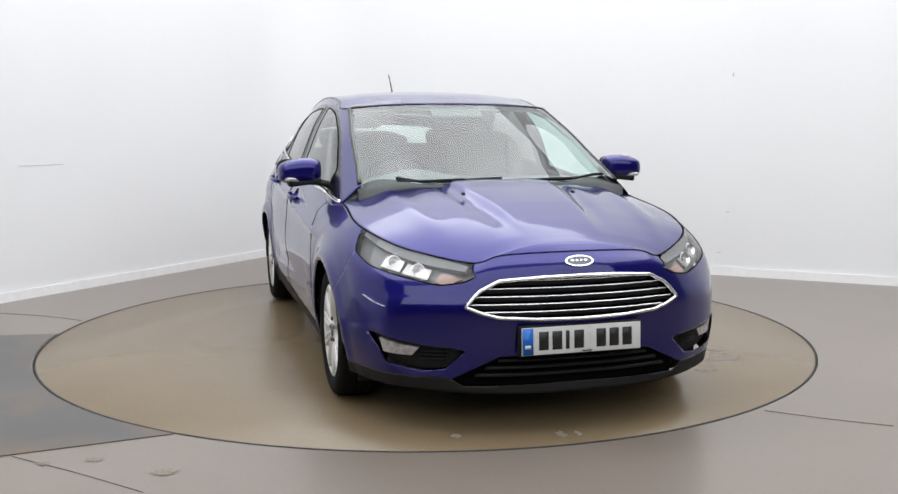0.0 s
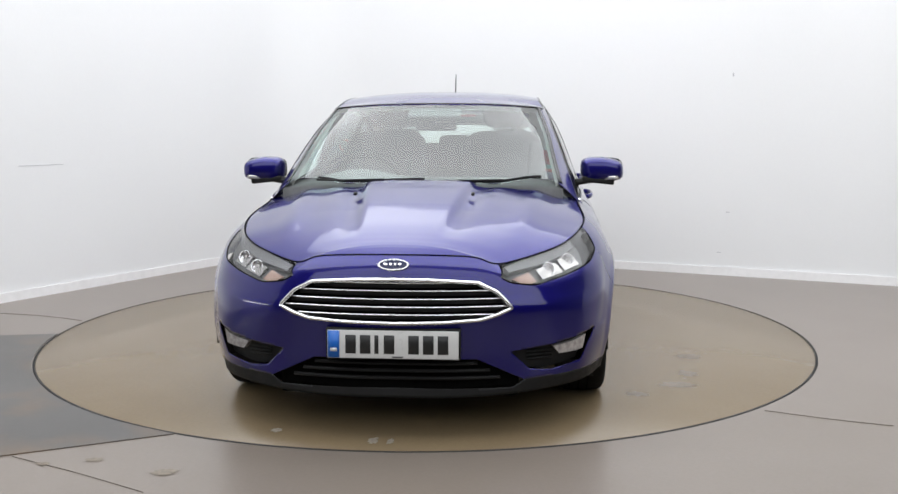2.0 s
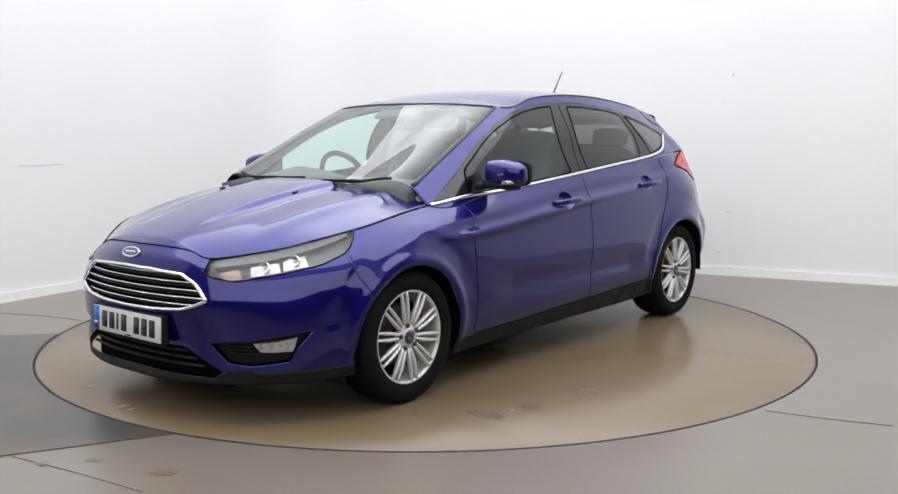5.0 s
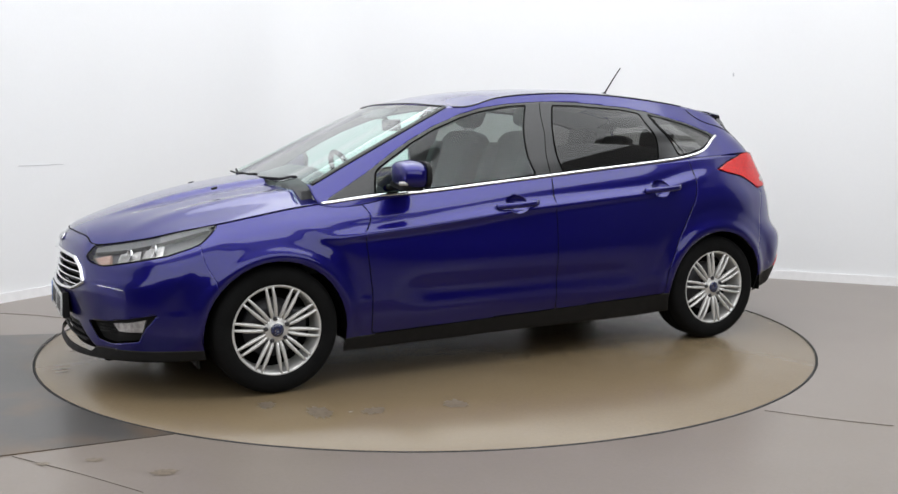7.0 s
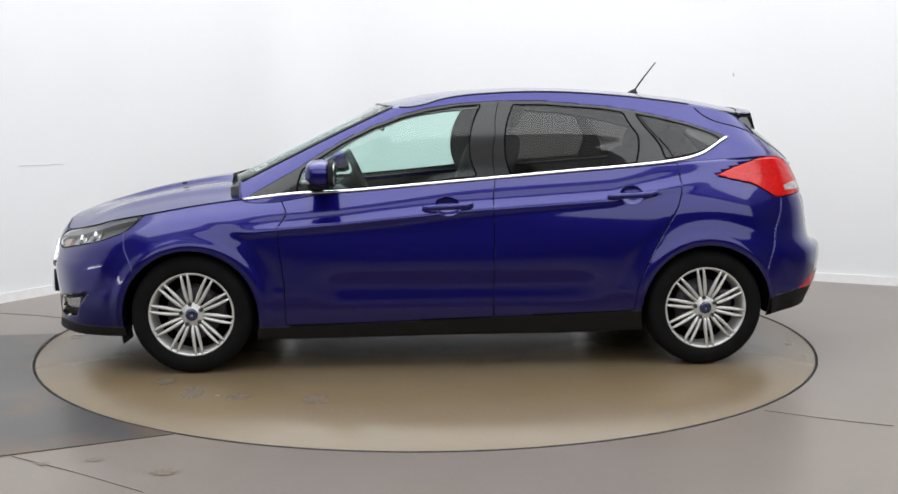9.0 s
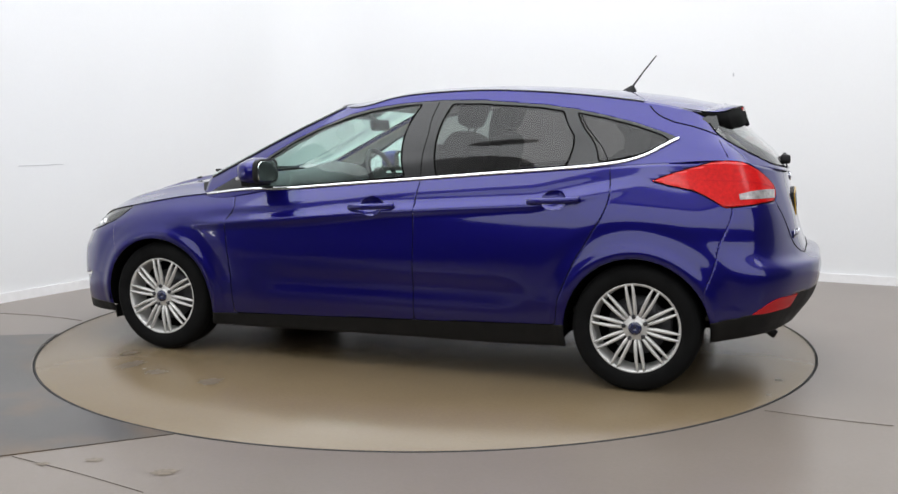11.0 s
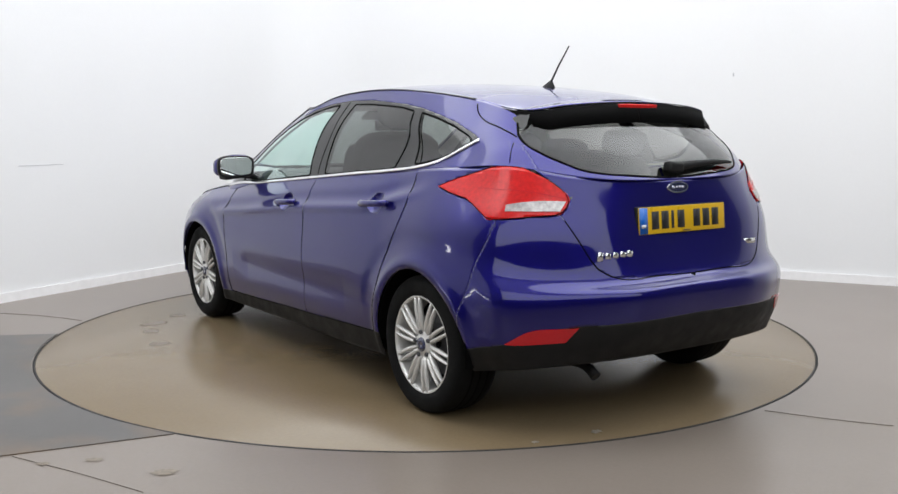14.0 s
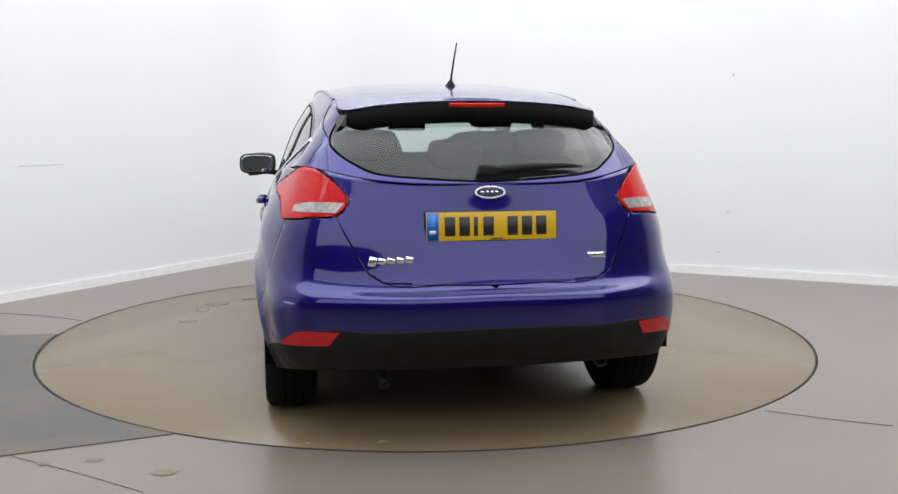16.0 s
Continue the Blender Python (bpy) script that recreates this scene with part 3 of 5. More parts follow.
def arch_ring(wx, wz, r=.343):
    return low.ring([(wx + r * math.cos(a), .885, wz + r * math.sin(a)) for a in (math.radians(d) for d in range(-20, 201, 10))] + [(wx - r - .0, .86, .10), (wx + r, .86, .10)])


def cup_ring(x, z):
    """The outline of a finger hollow behind a door handle, in flat coordinates."""
    c = low.flat((x, .87, z))
    return np.array([c + [.062 * math.cos(a), .046 * math.sin(a)] for a in (2 * math.pi * k / 48 for k in range(49))])


# ---------------------------------------------------------------- outlines on the lower skin
rings = {
    "arch_front": arch_ring(1.326, .30),
    "arch_rear": arch_ring(-1.326, .305),
    "headlight": low.ring([(2.125, .43, .665), (2.10, .455, .63), (2.03, .55, .604), (1.90, .68, .625), (1.78, .775, .66), (1.66, .825, .722), (1.575, .785, .795), (1.58, .765, .86), (1.84, .64, .82), (2.035, .44, .78)]),
    "grille": low.ring([(2.20, -.03, .655), (2.19, .15, .651), (2.15, .335, .637), (2.135, .41, .598), (2.143, .475, .536), (2.16, .41, .508), (2.17, .345, .490), (2.19, .19, .482), (2.20, -.03, .478)]),
    "intake": low.ring([(2.17, -.03, .335), (2.15, .33, .325), (2.05, .50, .235), (2.05, .45, .205), (2.10, -.03, .200)]),
    "fog_recess": low.ring([(2.11, .458, .353), (2.06, .53, .276), (2.01, .61, .266), (1.928, .745, .285), (1.905, .775, .345), (1.85, .815, .412), (2.041, .61, .368)]),
    "lip": low.ring([(2.10, -.03, .200), (2.05, .45, .205), (2.05, .50, .235), (1.925, .726, .243), (1.741, .84, .240), (1.55, .87, .235), (1.55, .85, .08), (2.08, -.03, .08)]),
    "sill": low.ring([(1.02, .86, .232), (.55, .87, .248), (-.2, .87, .272), (-1.0, .87, .303), (-1.0, .85, .05), (1.02, .85, .05)]),
    "valance": low.ring([(-1.58, .87, .335), (-1.714, .855, .363), (-1.848, .82, .393), (-1.95, .74, .455), (-2.04, .595, .472), (-2.12, .254, .482), (-2.13, -.03, .484), (-2.04, -.03, .15), (-1.62, .83, .1)]),
    "taillight": low.ring([(-1.379, .802, .985), (-1.471, .768, 1.022), (-1.594, .71, 1.054), (-1.69, .668, 1.10), (-1.84, .60, 1.032), (-1.92, .565, .992), (-1.947, .56, .973), (-1.94, .575, .935), (-1.92, .60, .90), (-1.84, .70, .885), (-1.71, .80, .873), (-1.645, .81, .918), (-1.575, .81, .955), (-1.472, .812, .966)]),
    "tailgate": low.ring([(-1.69, .668, 1.14), (-1.84, .60, 1.032), (-1.92, .565, .992), (-1.947, .56, .973), (-1.94, .575, .935), (-1.92, .60, .90), (-1.98, .54, .78), (-2.03, .485, .685), (-2.05, .42, .652), (-2.075, .2, .646), (-2.079, .1, .645), (-2.08, .02, .644), (-2.08, -.03, .644), (-1.96, -.03, 1.2)]),
    "handle_cup_front": cup_ring(.025, .842),
    "handle_cup_rear": cup_ring(-.925, .895),
    "front_door": low.ring([(.90, .79, .96), (.876, .81, .891), (.882, .88, .738), (.854, .89, .448), (.852, .87, .238), (-.21, .87, .272), (-.212, .88, .729), (-.222, .81, .97), (-.222, .80, 1.06)]),
    "rear_door": low.ring([(-.222, .80, 1.06), (-.222, .81, .97), (-.212, .88, .729), (-.21, .87, .272), (-.95, .87, .301), (-.965, .88, .425), (-1.033, .89, .605), (-1.153, .87, .809), (-1.189, .84, .925), (-1.176, .77, 1.06), (-1.17, .76, 1.2)]),
    "front_bumper": low.ring([(2.2, -.05, .9), (2.03, .44, .82), (1.66, .825, .722), (1.64, .86, .62), (1.60, .89, .55), (1.55, .87, .1), (2.1, -.05, .05)]),
    "rear_bumper": low.ring([(-1.74, .78, .876), (-1.70, .85, .72), (-1.64, .885, .52), (-1.60, .87, .2), (-2.0, -.05, .1), (-2.2, -.05, .644), (-2.08, .02, .644), (-2.079, .1, .645), (-2.075, .2, .646), (-2.05, .42, .652), (-2.03, .485, .685), (-1.98, .54, .78), (-1.92, .60, .90), (-1.84, .70, .885)]),
}
low.start()
cut = {}
for n in ("arch_front", "arch_rear", "headlight", "grille", "intake", "fog_recess", "lip", "sill", "valance", "taillight", "tailgate", "handle_cup_front", "handle_cup_rear", "front_door", "rear_door", "front_bumper", "rear_bumper"):
    cut[n] = low.take(rings[n])
cut["front_fender"] = low.take(where=lambda c: c[:, 0] > .6)
rest = low.take()
for n, tris in (("rear_quarter", rest), ("front_fender", cut["front_fender"])):
    cut[n] = biggest(tris)

up_rings = {
    "windscreen": up.ring([(1.3, -.05, .985), (1.165, .35, .98), (1.085, .682, .966), (.86, .655, 1.08), (.58, .624, 1.217), (.305, .576, 1.345), (.38, .33, 1.367), (.40, -.05, 1.374)]),
    "front_glass": up.ring([(.79, .785, .913), (.765, .745, 1.035), (.65, .72, 1.105), (.55, .70, 1.170), (.40, .67, 1.237), (.25, .65, 1.290), (.10, .635, 1.327), (-.05, .62, 1.345), (-.165, .62, 1.353), (-.13, .80, .991), (.257, .80, .953), (.55, .80, .930)]),
    "rear_glass": up.ring([(-.335, .62, 1.352), (-.51, .62, 1.348), (-.80, .62, 1.325), (-.92, .625, 1.305), (-.985, .68, 1.19), (-.965, .775, 1.052), (-.63, .79, 1.026), (-.302, .80, 1.0)]),
    "quarter_glass": up.ring([(-.99, .63, 1.300), (-1.12, .635, 1.275), (-1.27, .645, 1.238), (-1.40, .66, 1.197), (-1.44, .675, 1.177), (-1.31, .725, 1.097), (-1.18, .755, 1.076), (-1.12, .76, 1.072), (-1.07, .70, 1.19)]),
    "window_surround": up.ring([(1.05, .77, .886), (.93, .755, .955), (.814, .735, 1.020), (.668, .71, 1.121), (.551, .69, 1.193), (.403, .66, 1.258), (.253, .64, 1.312), (.10, .625, 1.348), (-.05, .615, 1.366), (-.264, .61, 1.378), (-.509, .61, 1.372), (-.815, .615, 1.347), (-.968, .62, 1.326), (-1.121, .63, 1.295), (-1.274, .64, 1.258), (-1.425, .655, 1.210), (-1.482, .668, 1.187), (-1.322, .73, 1.089), (-1.176, .765, 1.064), (-.929, .787, 1.044), (-.628, .795, 1.019), (-.227, .805, .986), (.257, .805, .945), (.549, .803, .922), (.839, .793, .905)]),
    "hatch_glass": up.ring([(-1.965, -.05, 1.031), (-1.955, .157, 1.034), (-1.92, .377, 1.044), (-1.885, .462, 1.062), (-1.80, .545, 1.110), (-1.71, .600, 1.160), (-1.645, .598, 1.20), (-1.60, .565, 1.28), (-1.56, .53, 1.36), (-1.63, .35, 1.39), (-1.66, -.05, 1.40)]),
}
up.start()
for n in ("windscreen", "front_glass", "rear_glass", "quarter_glass", "window_surround", "hatch_glass"):
    cut[n] = up.take(up_rings[n])
cut["tailgate_frame"] = up.take(where=lambda c: (c[:, 0] < -1.6) & (c[:, 1] < .62) & (c[:, 0] < -1.70 + (c[:, 2] < 1.13) * -.05))
cut["side_frame"] = up.take()

bonnet_ring = np.array([(2.2, -.05), (2.2, .9), (1.005, .9), (1.005, .765), (1.05, .71), (1.145, .55), (1.19, .35), (1.205, -.05), (2.2, -.05)])
bonnet_ring = np.concatenate([curve(bonnet_ring[i:i + 2], .006) for i in range(8)])
bonnet.start()
cut["bonnet"] = bonnet.take(bonnet_ring)
cut["cowl"] = bonnet.take()
roof_ring = np.array([(.5, -.05), (.5, .8), (-1.30, .8), (-1.30, .45), (-1.27, -.05), (.5, -.05)])
roof_ring = np.concatenate([curve(roof_ring[i:i + 2], .006) for i in range(5)])
roof.start()
cut["roof"] = roof.take(roof_ring)
cut["spoiler_top"] = roof.take()


# ---------------------------------------------------------------- the car: panels
def shut_line(sheet, ring, parent, width=.002, side=0, mat=DARK, name="shut_line", lift=.0004, keep=None):
    """A dark gap round or along a panel, set in the skin."""
    pts = [sheet.at(a, b, lift) for a, b in ring[::2]]
    if keep is not None:
        pts = [p for p in pts if keep(p[0])]
    bm = bm_sweep(soften([p for p, _ in pts], 2, False), width, .0016, ups=[n for _, n in pts], seg=6)
    if side == 0:
        return pair(name, bm, mat, parent)
    return part(name, bm, mat, parent)


def panels(name, sheet, tris, mat, parent, label="", t=.004):
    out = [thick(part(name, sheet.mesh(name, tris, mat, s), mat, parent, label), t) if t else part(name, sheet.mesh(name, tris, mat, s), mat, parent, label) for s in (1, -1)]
    return out


def whole(name, sheet, tris, mat, parent, label="", t=.004, lift=0.0):
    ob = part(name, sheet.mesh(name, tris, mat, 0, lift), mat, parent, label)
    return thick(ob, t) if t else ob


front_bumper = whole("front_bumper", low, cut["front_bumper"], PAINT, car)
rear_bumper = whole("rear_bumper", low, cut["rear_bumper"], PAINT, car)
hood = whole("bonnet", bonnet, cut["bonnet"], PAINT, car)
whole("cowl", bonnet, cut["cowl"], BLACK, car, "black plastic windscreen scuttle", 0, -.012)
whole("roof_panel", roof, cut["roof"], PAINT, car)
tailgate = whole("tailgate", low, cut["tailgate"], PAINT, car)
thick(part("window_frame", up.mesh("window_frame", cut["tailgate_frame"], PAINT, 0), PAINT, tailgate))
whole("front_lip", low, cut["lip"], BLACK, front_bumper, "black plastic chin")
whole("rear_valance", low, cut["valance"], BLACK, rear_bumper, "black textured lower bumper")
fenders = panels("front_fender", low, cut["front_fender"], PAINT, car)
quarters = panels("rear_quarter", low, cut["rear_quarter"], PAINT, car)
panels("side_frame", up, cut["side_frame"], PAINT, car)
panels("sill", low, cut["sill"], BLACK, car, "black plastic sill cover")
doors_f = panels("front_door", low, cut["front_door"], PAINT, car)
doors_r = panels("rear_door", low, cut["rear_door"], PAINT, car)
panels("window_surround", up, cut["window_surround"], GLOSS_BLACK, car, "gloss black window surround")
windscreen = whole("windscreen", up, cut["windscreen"], WINDSCREEN, car, "green-tinted windscreen", 0)
hatch_glass = part("rear_window", up.mesh("rear_window", cut["hatch_glass"], REAR_GLASS, 0), REAR_GLASS, tailgate, "smoked rear window")
panes = [windscreen, hatch_glass]
for n, mat, owners, lab in (("front_glass", WINDSCREEN, doors_f, "tinted front door window"), ("rear_glass", PRIVACY, doors_r, "dark privacy window"), ("quarter_glass", PRIVACY, quarters, "dark privacy window")):
    for s, o in zip((1, -1), owners):
        panes.append(part("window", up.mesh("window", cut[n], mat, s), mat, o, lab))
for p in panes:
    p.visible_shadow = False

for n, o in (("front_door", doors_f), ("rear_door", doors_r)):
    r = rings[n]
    for s, d in zip((1, -1), o):
        pts = [low.at(a, b, .0004) for a, b in r[::2] if b < np.interp(low.at(a, b)[0][0], [-1.2, 0, .9], [1.05, .96, .885])]
        bm = bm_sweep(soften([p * [1, s, 1] for p, _ in pts], 2, False), .0019, .0014, ups=[k * [1, s, 1] for _, k in pts], seg=6)
        part("shut_line", bm, DARK, d)
    # the upper door gaps on the window frames
b_gap = up.path([(-.222, .81, .985), (-.235, .70, 1.2), (-.262, .61, 1.378)], False)
shut_line(up, b_gap, car)
r_gap = up.path([(-1.17, .765, 1.066), (-1.07, .70, 1.21), (-1.00, .63, 1.315)], True)
shut_line(up, r_gap, car, .003)
shut_line(low, low.path([(-1.925, .592, .885), (-1.98, .54, .78), (-2.03, .485, .685), (-2.05, .42, .652), (-2.075, .2, .646), (-2.08, 0, .644)], True), car, .0026, lift=.0006)
shut_line(up, up.path([(-1.715, .695, 1.092), (-1.675, .655, 1.15), (-1.650, .612, 1.185)], True), car, .0024)
# bonnet gap, roof ditches, windscreen seal
edge_pts = [(P_low[k, -1] + [0, 0, .001], np.array([0, 0, 1.0])) for k in range(0, edge_n, 4)]
pair("shut_line", bm_sweep([p for p, _ in edge_pts], .0036, .002, seg=6), DARK, hood)
ditch = [P_up[k, -1] + [0, -.004, .0] for k in range(int(np.argmax(P_up[:, -1, 0] < .27)), int(np.argmax(P_up[:, -1, 0] < -1.30)), 3)]
pair("roof_ditch", bm_sweep(ditch, .008, .004, seg=8), GLOSS_BLACK, car, "black roof drip strip")
seal = [up.at(a, b, .002) for a, b in up.path([(1.085, .686, .966), (.86, .659, 1.08), (.58, .628, 1.217), (.30, .58, 1.347)], True, .02)]
pair("windscreen_seal", bm_sweep([p for p, _ in seal], .012, .005, ups=[n for _, n in seal], seg=8), GLOSS_BLACK, windscreen, "black windscreen seal")
top_seal = [up.at(a, b, .002) for a, b in up.path([(.39, 0, 1.376), (.37, .33, 1.37), (.30, .576, 1.349)], True, .02)]
pair("windscreen_seal", bm_sweep([p for p, _ in top_seal], .006, .004, ups=[n for _, n in top_seal], seg=8), GLOSS_BLACK, windscreen)
# bright strip under the side windows
strip = [up.at(a, b, .003) for a, b in up.path([(1.066, .778, .879), (.839, .793, .903), (.549, .803, .920), (.257, .805, .943), (-.227, .805, .984), (-.628, .795, 1.017), (-.929, .787, 1.042), (-1.176, .765, 1.062), (-1.25, .75, 1.070), (-1.322, .73, 1.090), (-1.40, .70, 1.137), (-1.482, .668, 1.187)], True, .015)]
pair("chrome_strip", bm_sweep([p for p, _ in strip], .0085, .005, ups=[n for _, n in strip], seg=8), CHROME, car, "bright chrome waist strip")

# rubber seals round the side panes
for n in ("front_glass", "rear_glass", "quarter_glass"):
    pts = [up.at(a, b, .0008) for a, b in up_rings[n][::2]]
    pair("window_seal", bm_sweep(soften([q for q, _ in pts], 1), .0045, .0022, ups=[k for _, k in pts], seg=6, closed=True), DARK, car)
hp = [up.at(a, b, .0008) for a, b in up_rings["hatch_glass"][::2]]
hp = [(q, k) for q, k in hp if q[2] < 1.27 and q[1] > .004]
pair("window_seal", bm_sweep(soften([q for q, _ in hp], 2, False), .005, .0022, ups=[k for _, k in hp], seg=6), DARK, hatch_glass)

# ---- spoiler
whole("spoiler", roof, cut["spoiler_top"], PAINT, tailgate, t=.006)
back = [P_up[k, -1] for k in range(int(np.argmax(P_up[:, -1, 0] < -1.47)), len(P_up))]


def spoiler_blade():
    """The overhang past the roof's end: painted top, black underside and side fins."""
    n = len(back)
    top, tip, under = [], [], []
    for p in back:
        k = max(0.0, min(1.0, (-1.47 - p[0]) / .13))
        out = np.array([-.080 * k, 0, -.008 * k])
        top.append(p + [0, 0, .001])
        tip.append(p + out)
        under.append(p + [-.108 * k, -.004 * k * (p[1] > .05), -.092 * k - .004])
    me = mesh_of("spoiler_lip", top + tip, [(i, i + 1, n + i + 1, n + i) for i in range(n - 1)], PAINT)
    ob = part("spoiler_lip", me, PAINT, tailgate)
    thick(ob, .003)
    mirror = part("spoiler_lip", flip(me.copy()), PAINT, tailgate)
    thick(mirror, .003)
    low_pts = [t + [0, 0, -.0045] for t in tip]
    me = mesh_of("spoiler_underside", low_pts + under, [(i, i + 1, n + i + 1, n + i) for i in range(n - 1)], DARK)
    thick(part("spoiler_underside", me, DARK, tailgate, "black spoiler underside"), .003)
    thick(part("spoiler_underside", flip(me.copy()), DARK, tailgate), .003)


spoiler_blade()
seam_pts = [up.at(*up.flat(q), .001) for q in curve(np.array([(-1.33, .575, 1.345), (-1.361, .593, 1.310), (-1.436, .609, 1.268), (-1.541, .612, 1.236), (-1.642, .600, 1.189)]), .012)]
pair("shut_line", bm_sweep([q for q, _ in seam_pts], .003, .0016, ups=[n for _, n in seam_pts], seg=6), DARK, tailgate)
cross = [(x, y, z + .001) for x, y, z in ((-1.30 + .03 * (1 - (v / .56) ** 2), v, float(np.interp(-1.29, [-1.466, -1.118], [1.394, 1.437])) - (1.415 - 1.357) * (abs(v) / .565) ** 2.4) for v in np.linspace(-.565, .565, 41))]
part("shut_line", bm_sweep(cross, .003, .0016, seg=6), DARK, tailgate)
fin = bmesh.new()
fo = [(-1.52, .612, 1.238), (-1.58, .570, 1.284), (-1.632, .520, 1.316), (-1.655, .560, 1.250), (-1.645, .603, 1.198)]
fi = [fin.verts.new(p) for p in fo]
fj = [fin.verts.new((p[0] + .01, p[1] - .035, p[2])) for p in fo]
fin.faces.new(fi)
fin.faces.new(fj[::-1])
for k in range(5):
    fin.faces.new((fi[k], fj[k], fj[(k + 1) % 5], fi[(k + 1) % 5]))
bmesh.ops.recalc_face_normals(fin, faces=fin.faces[:])
pair("spoiler_fin", fin, GLOSS_BLACK, tailgate, "gloss black side fin")
part("brake_light", bm_box(.016, .235, .020, Matrix.Translation((-1.728, 0, 1.333)) @ Matrix.Rotation(-.25, 4, "Y"), .004), RED, tailgate, "red high brake light")


# ---------------------------------------------------------------- the car: lamps, grille, trim
def inner_copy(name, sheet, tris, mat, parent, depth, label="", side=None):
    for s in ((1, -1) if side is None else (side,)):
        part(name, sheet.mesh(name, tris, mat, s, -depth), mat, parent, label)


def skin_pt(p, lift=0.0):
    f = low.flat(p)
    return low.at(f[0], f[1], lift)


# grille: dark cave, bright frame, five bars
whole("grille_back", low, cut["grille"], DARK, front_bumper, "black grille backing", 0, -.05)
frame_ring = rings["grille"]
fp = [low.at(a, b, .004) for a, b in frame_ring[::2]]
fp = [(p, n) for p, n in fp if p[1] > .004]
fp.sort(key=lambda q: math.atan2(q[0][2] - .567, q[0][1] - .02))
loop = [p for p, _ in fp]
full = loop + [p * [1, -1, 1] for p in loop[::-1]]
grille = part("grille_frame", bm_sweep(full, .008, .010, up=(1, 0, 0), seg=8, closed=True), CHROME, front_bumper, "chrome grille surround")
ring_yz = np.array([(p[1], p[2]) for p in loop])


def half_width(z):
    """How far out the grille opening reaches at that height."""
    ys = [a[0] + (b[0] - a[0]) * (z - a[1]) / (b[1] - a[1]) for a, b in zip(ring_yz, ring_yz[1:]) if (a[1] - z) * (b[1] - z) < 0]
    return max(ys) if ys else .2


for k in range(5):
    z = .632 - k * .0305
    w = half_width(z) - .008
    ys = np.linspace(-w, w, 33)
    path = []
    for y in ys:
        p, n = skin_pt((2.17, abs(y), z))
        path.append((p[0] - .012, y, z + .012 * (.25 - (y / .9) ** 2) * (1 if k < 2 else .3)))
    bar = part("grille_bar", bm_sweep(path, .0034, .0075, up=(1, 0, 0), seg=8), CHROME, grille)
    dark = [(p[0] - .012, p[1], p[2] - .013) for p in path]
    part("grille_slat", bm_sweep(dark, .010, .004, up=(1, 0, 0), seg=6), BLACK, grille, "black slat")

# lower intake
whole("intake_back", low, cut["intake"], DARK, front_bumper, "black intake backing", 0, -.05)
part("intake_box", bm_box(.30, .99, .25, Matrix.Translation((1.90, 0, .275)), .02), DARK, front_bumper, "black duct behind the intake")
for z, w in ((.305, .33), (.276, .38), (.247, .42)):
    path = [(skin_pt((2.15, abs(y), z))[0][0] - .018, y, z) for y in np.linspace(-w, w, 25)]
    part("intake_bar", bm_sweep(path, .007, .008, up=(1, 0, 0), seg=6), BLACK, front_bumper, "black intake bar")

# fog lamps
inner_copy("fog_recess", low, cut["fog_recess"], BLACK, front_bumper, .028, "black fog lamp recess")
for z in (.312, .327, .342):
    path = [skin_pt((x, y, z), -.018)[0] for x, y in ((2.075, .53), (2.05, .575), (2.01, .63))]
    pair("recess_rib", bm_sweep(path, .004, .004, seg=6), BLACK, front_bumper)


def sheet_blade(points, depth0, depth1, n=10):
    """A block that follows the skin between an upper and a lower row of points."""
    bm = bmesh.new()
    rows = []
    for d in (depth0, depth1):
        for row in points:
            c = [skin_pt(p, d)[0] for p in curve(np.array(row), .012)]
            rows.append([bm.verts.new(Vector(q)) for q in np.array(c)[np.linspace(0, len(c) - 1, n).astype(int)]])
    a, b, c, d = rows
    for i in range(n - 1):
        for p, q in ((a, b), (b, d), (d, c), (c, a)):
            bm.faces.new((p[i], p[i + 1], q[i + 1], q[i])).smooth = False
    bm.faces.new((a[0], b[0], d[0], c[0]))
    bm.faces.new((a[-1], b[-1], d[-1], c[-1]))
    bmesh.ops.recalc_face_normals(bm, faces=bm.faces[:])
    return bm


pair("fog_lamp", sheet_blade([[(2.03, .638, .358), (1.96, .72, .370), (1.905, .775, .385)], [(2.006, .662, .324), (1.96, .715, .325), (1.917, .762, .328)]], -.008, -.03), CLEAR, front_bumper, "clear fog lamp")

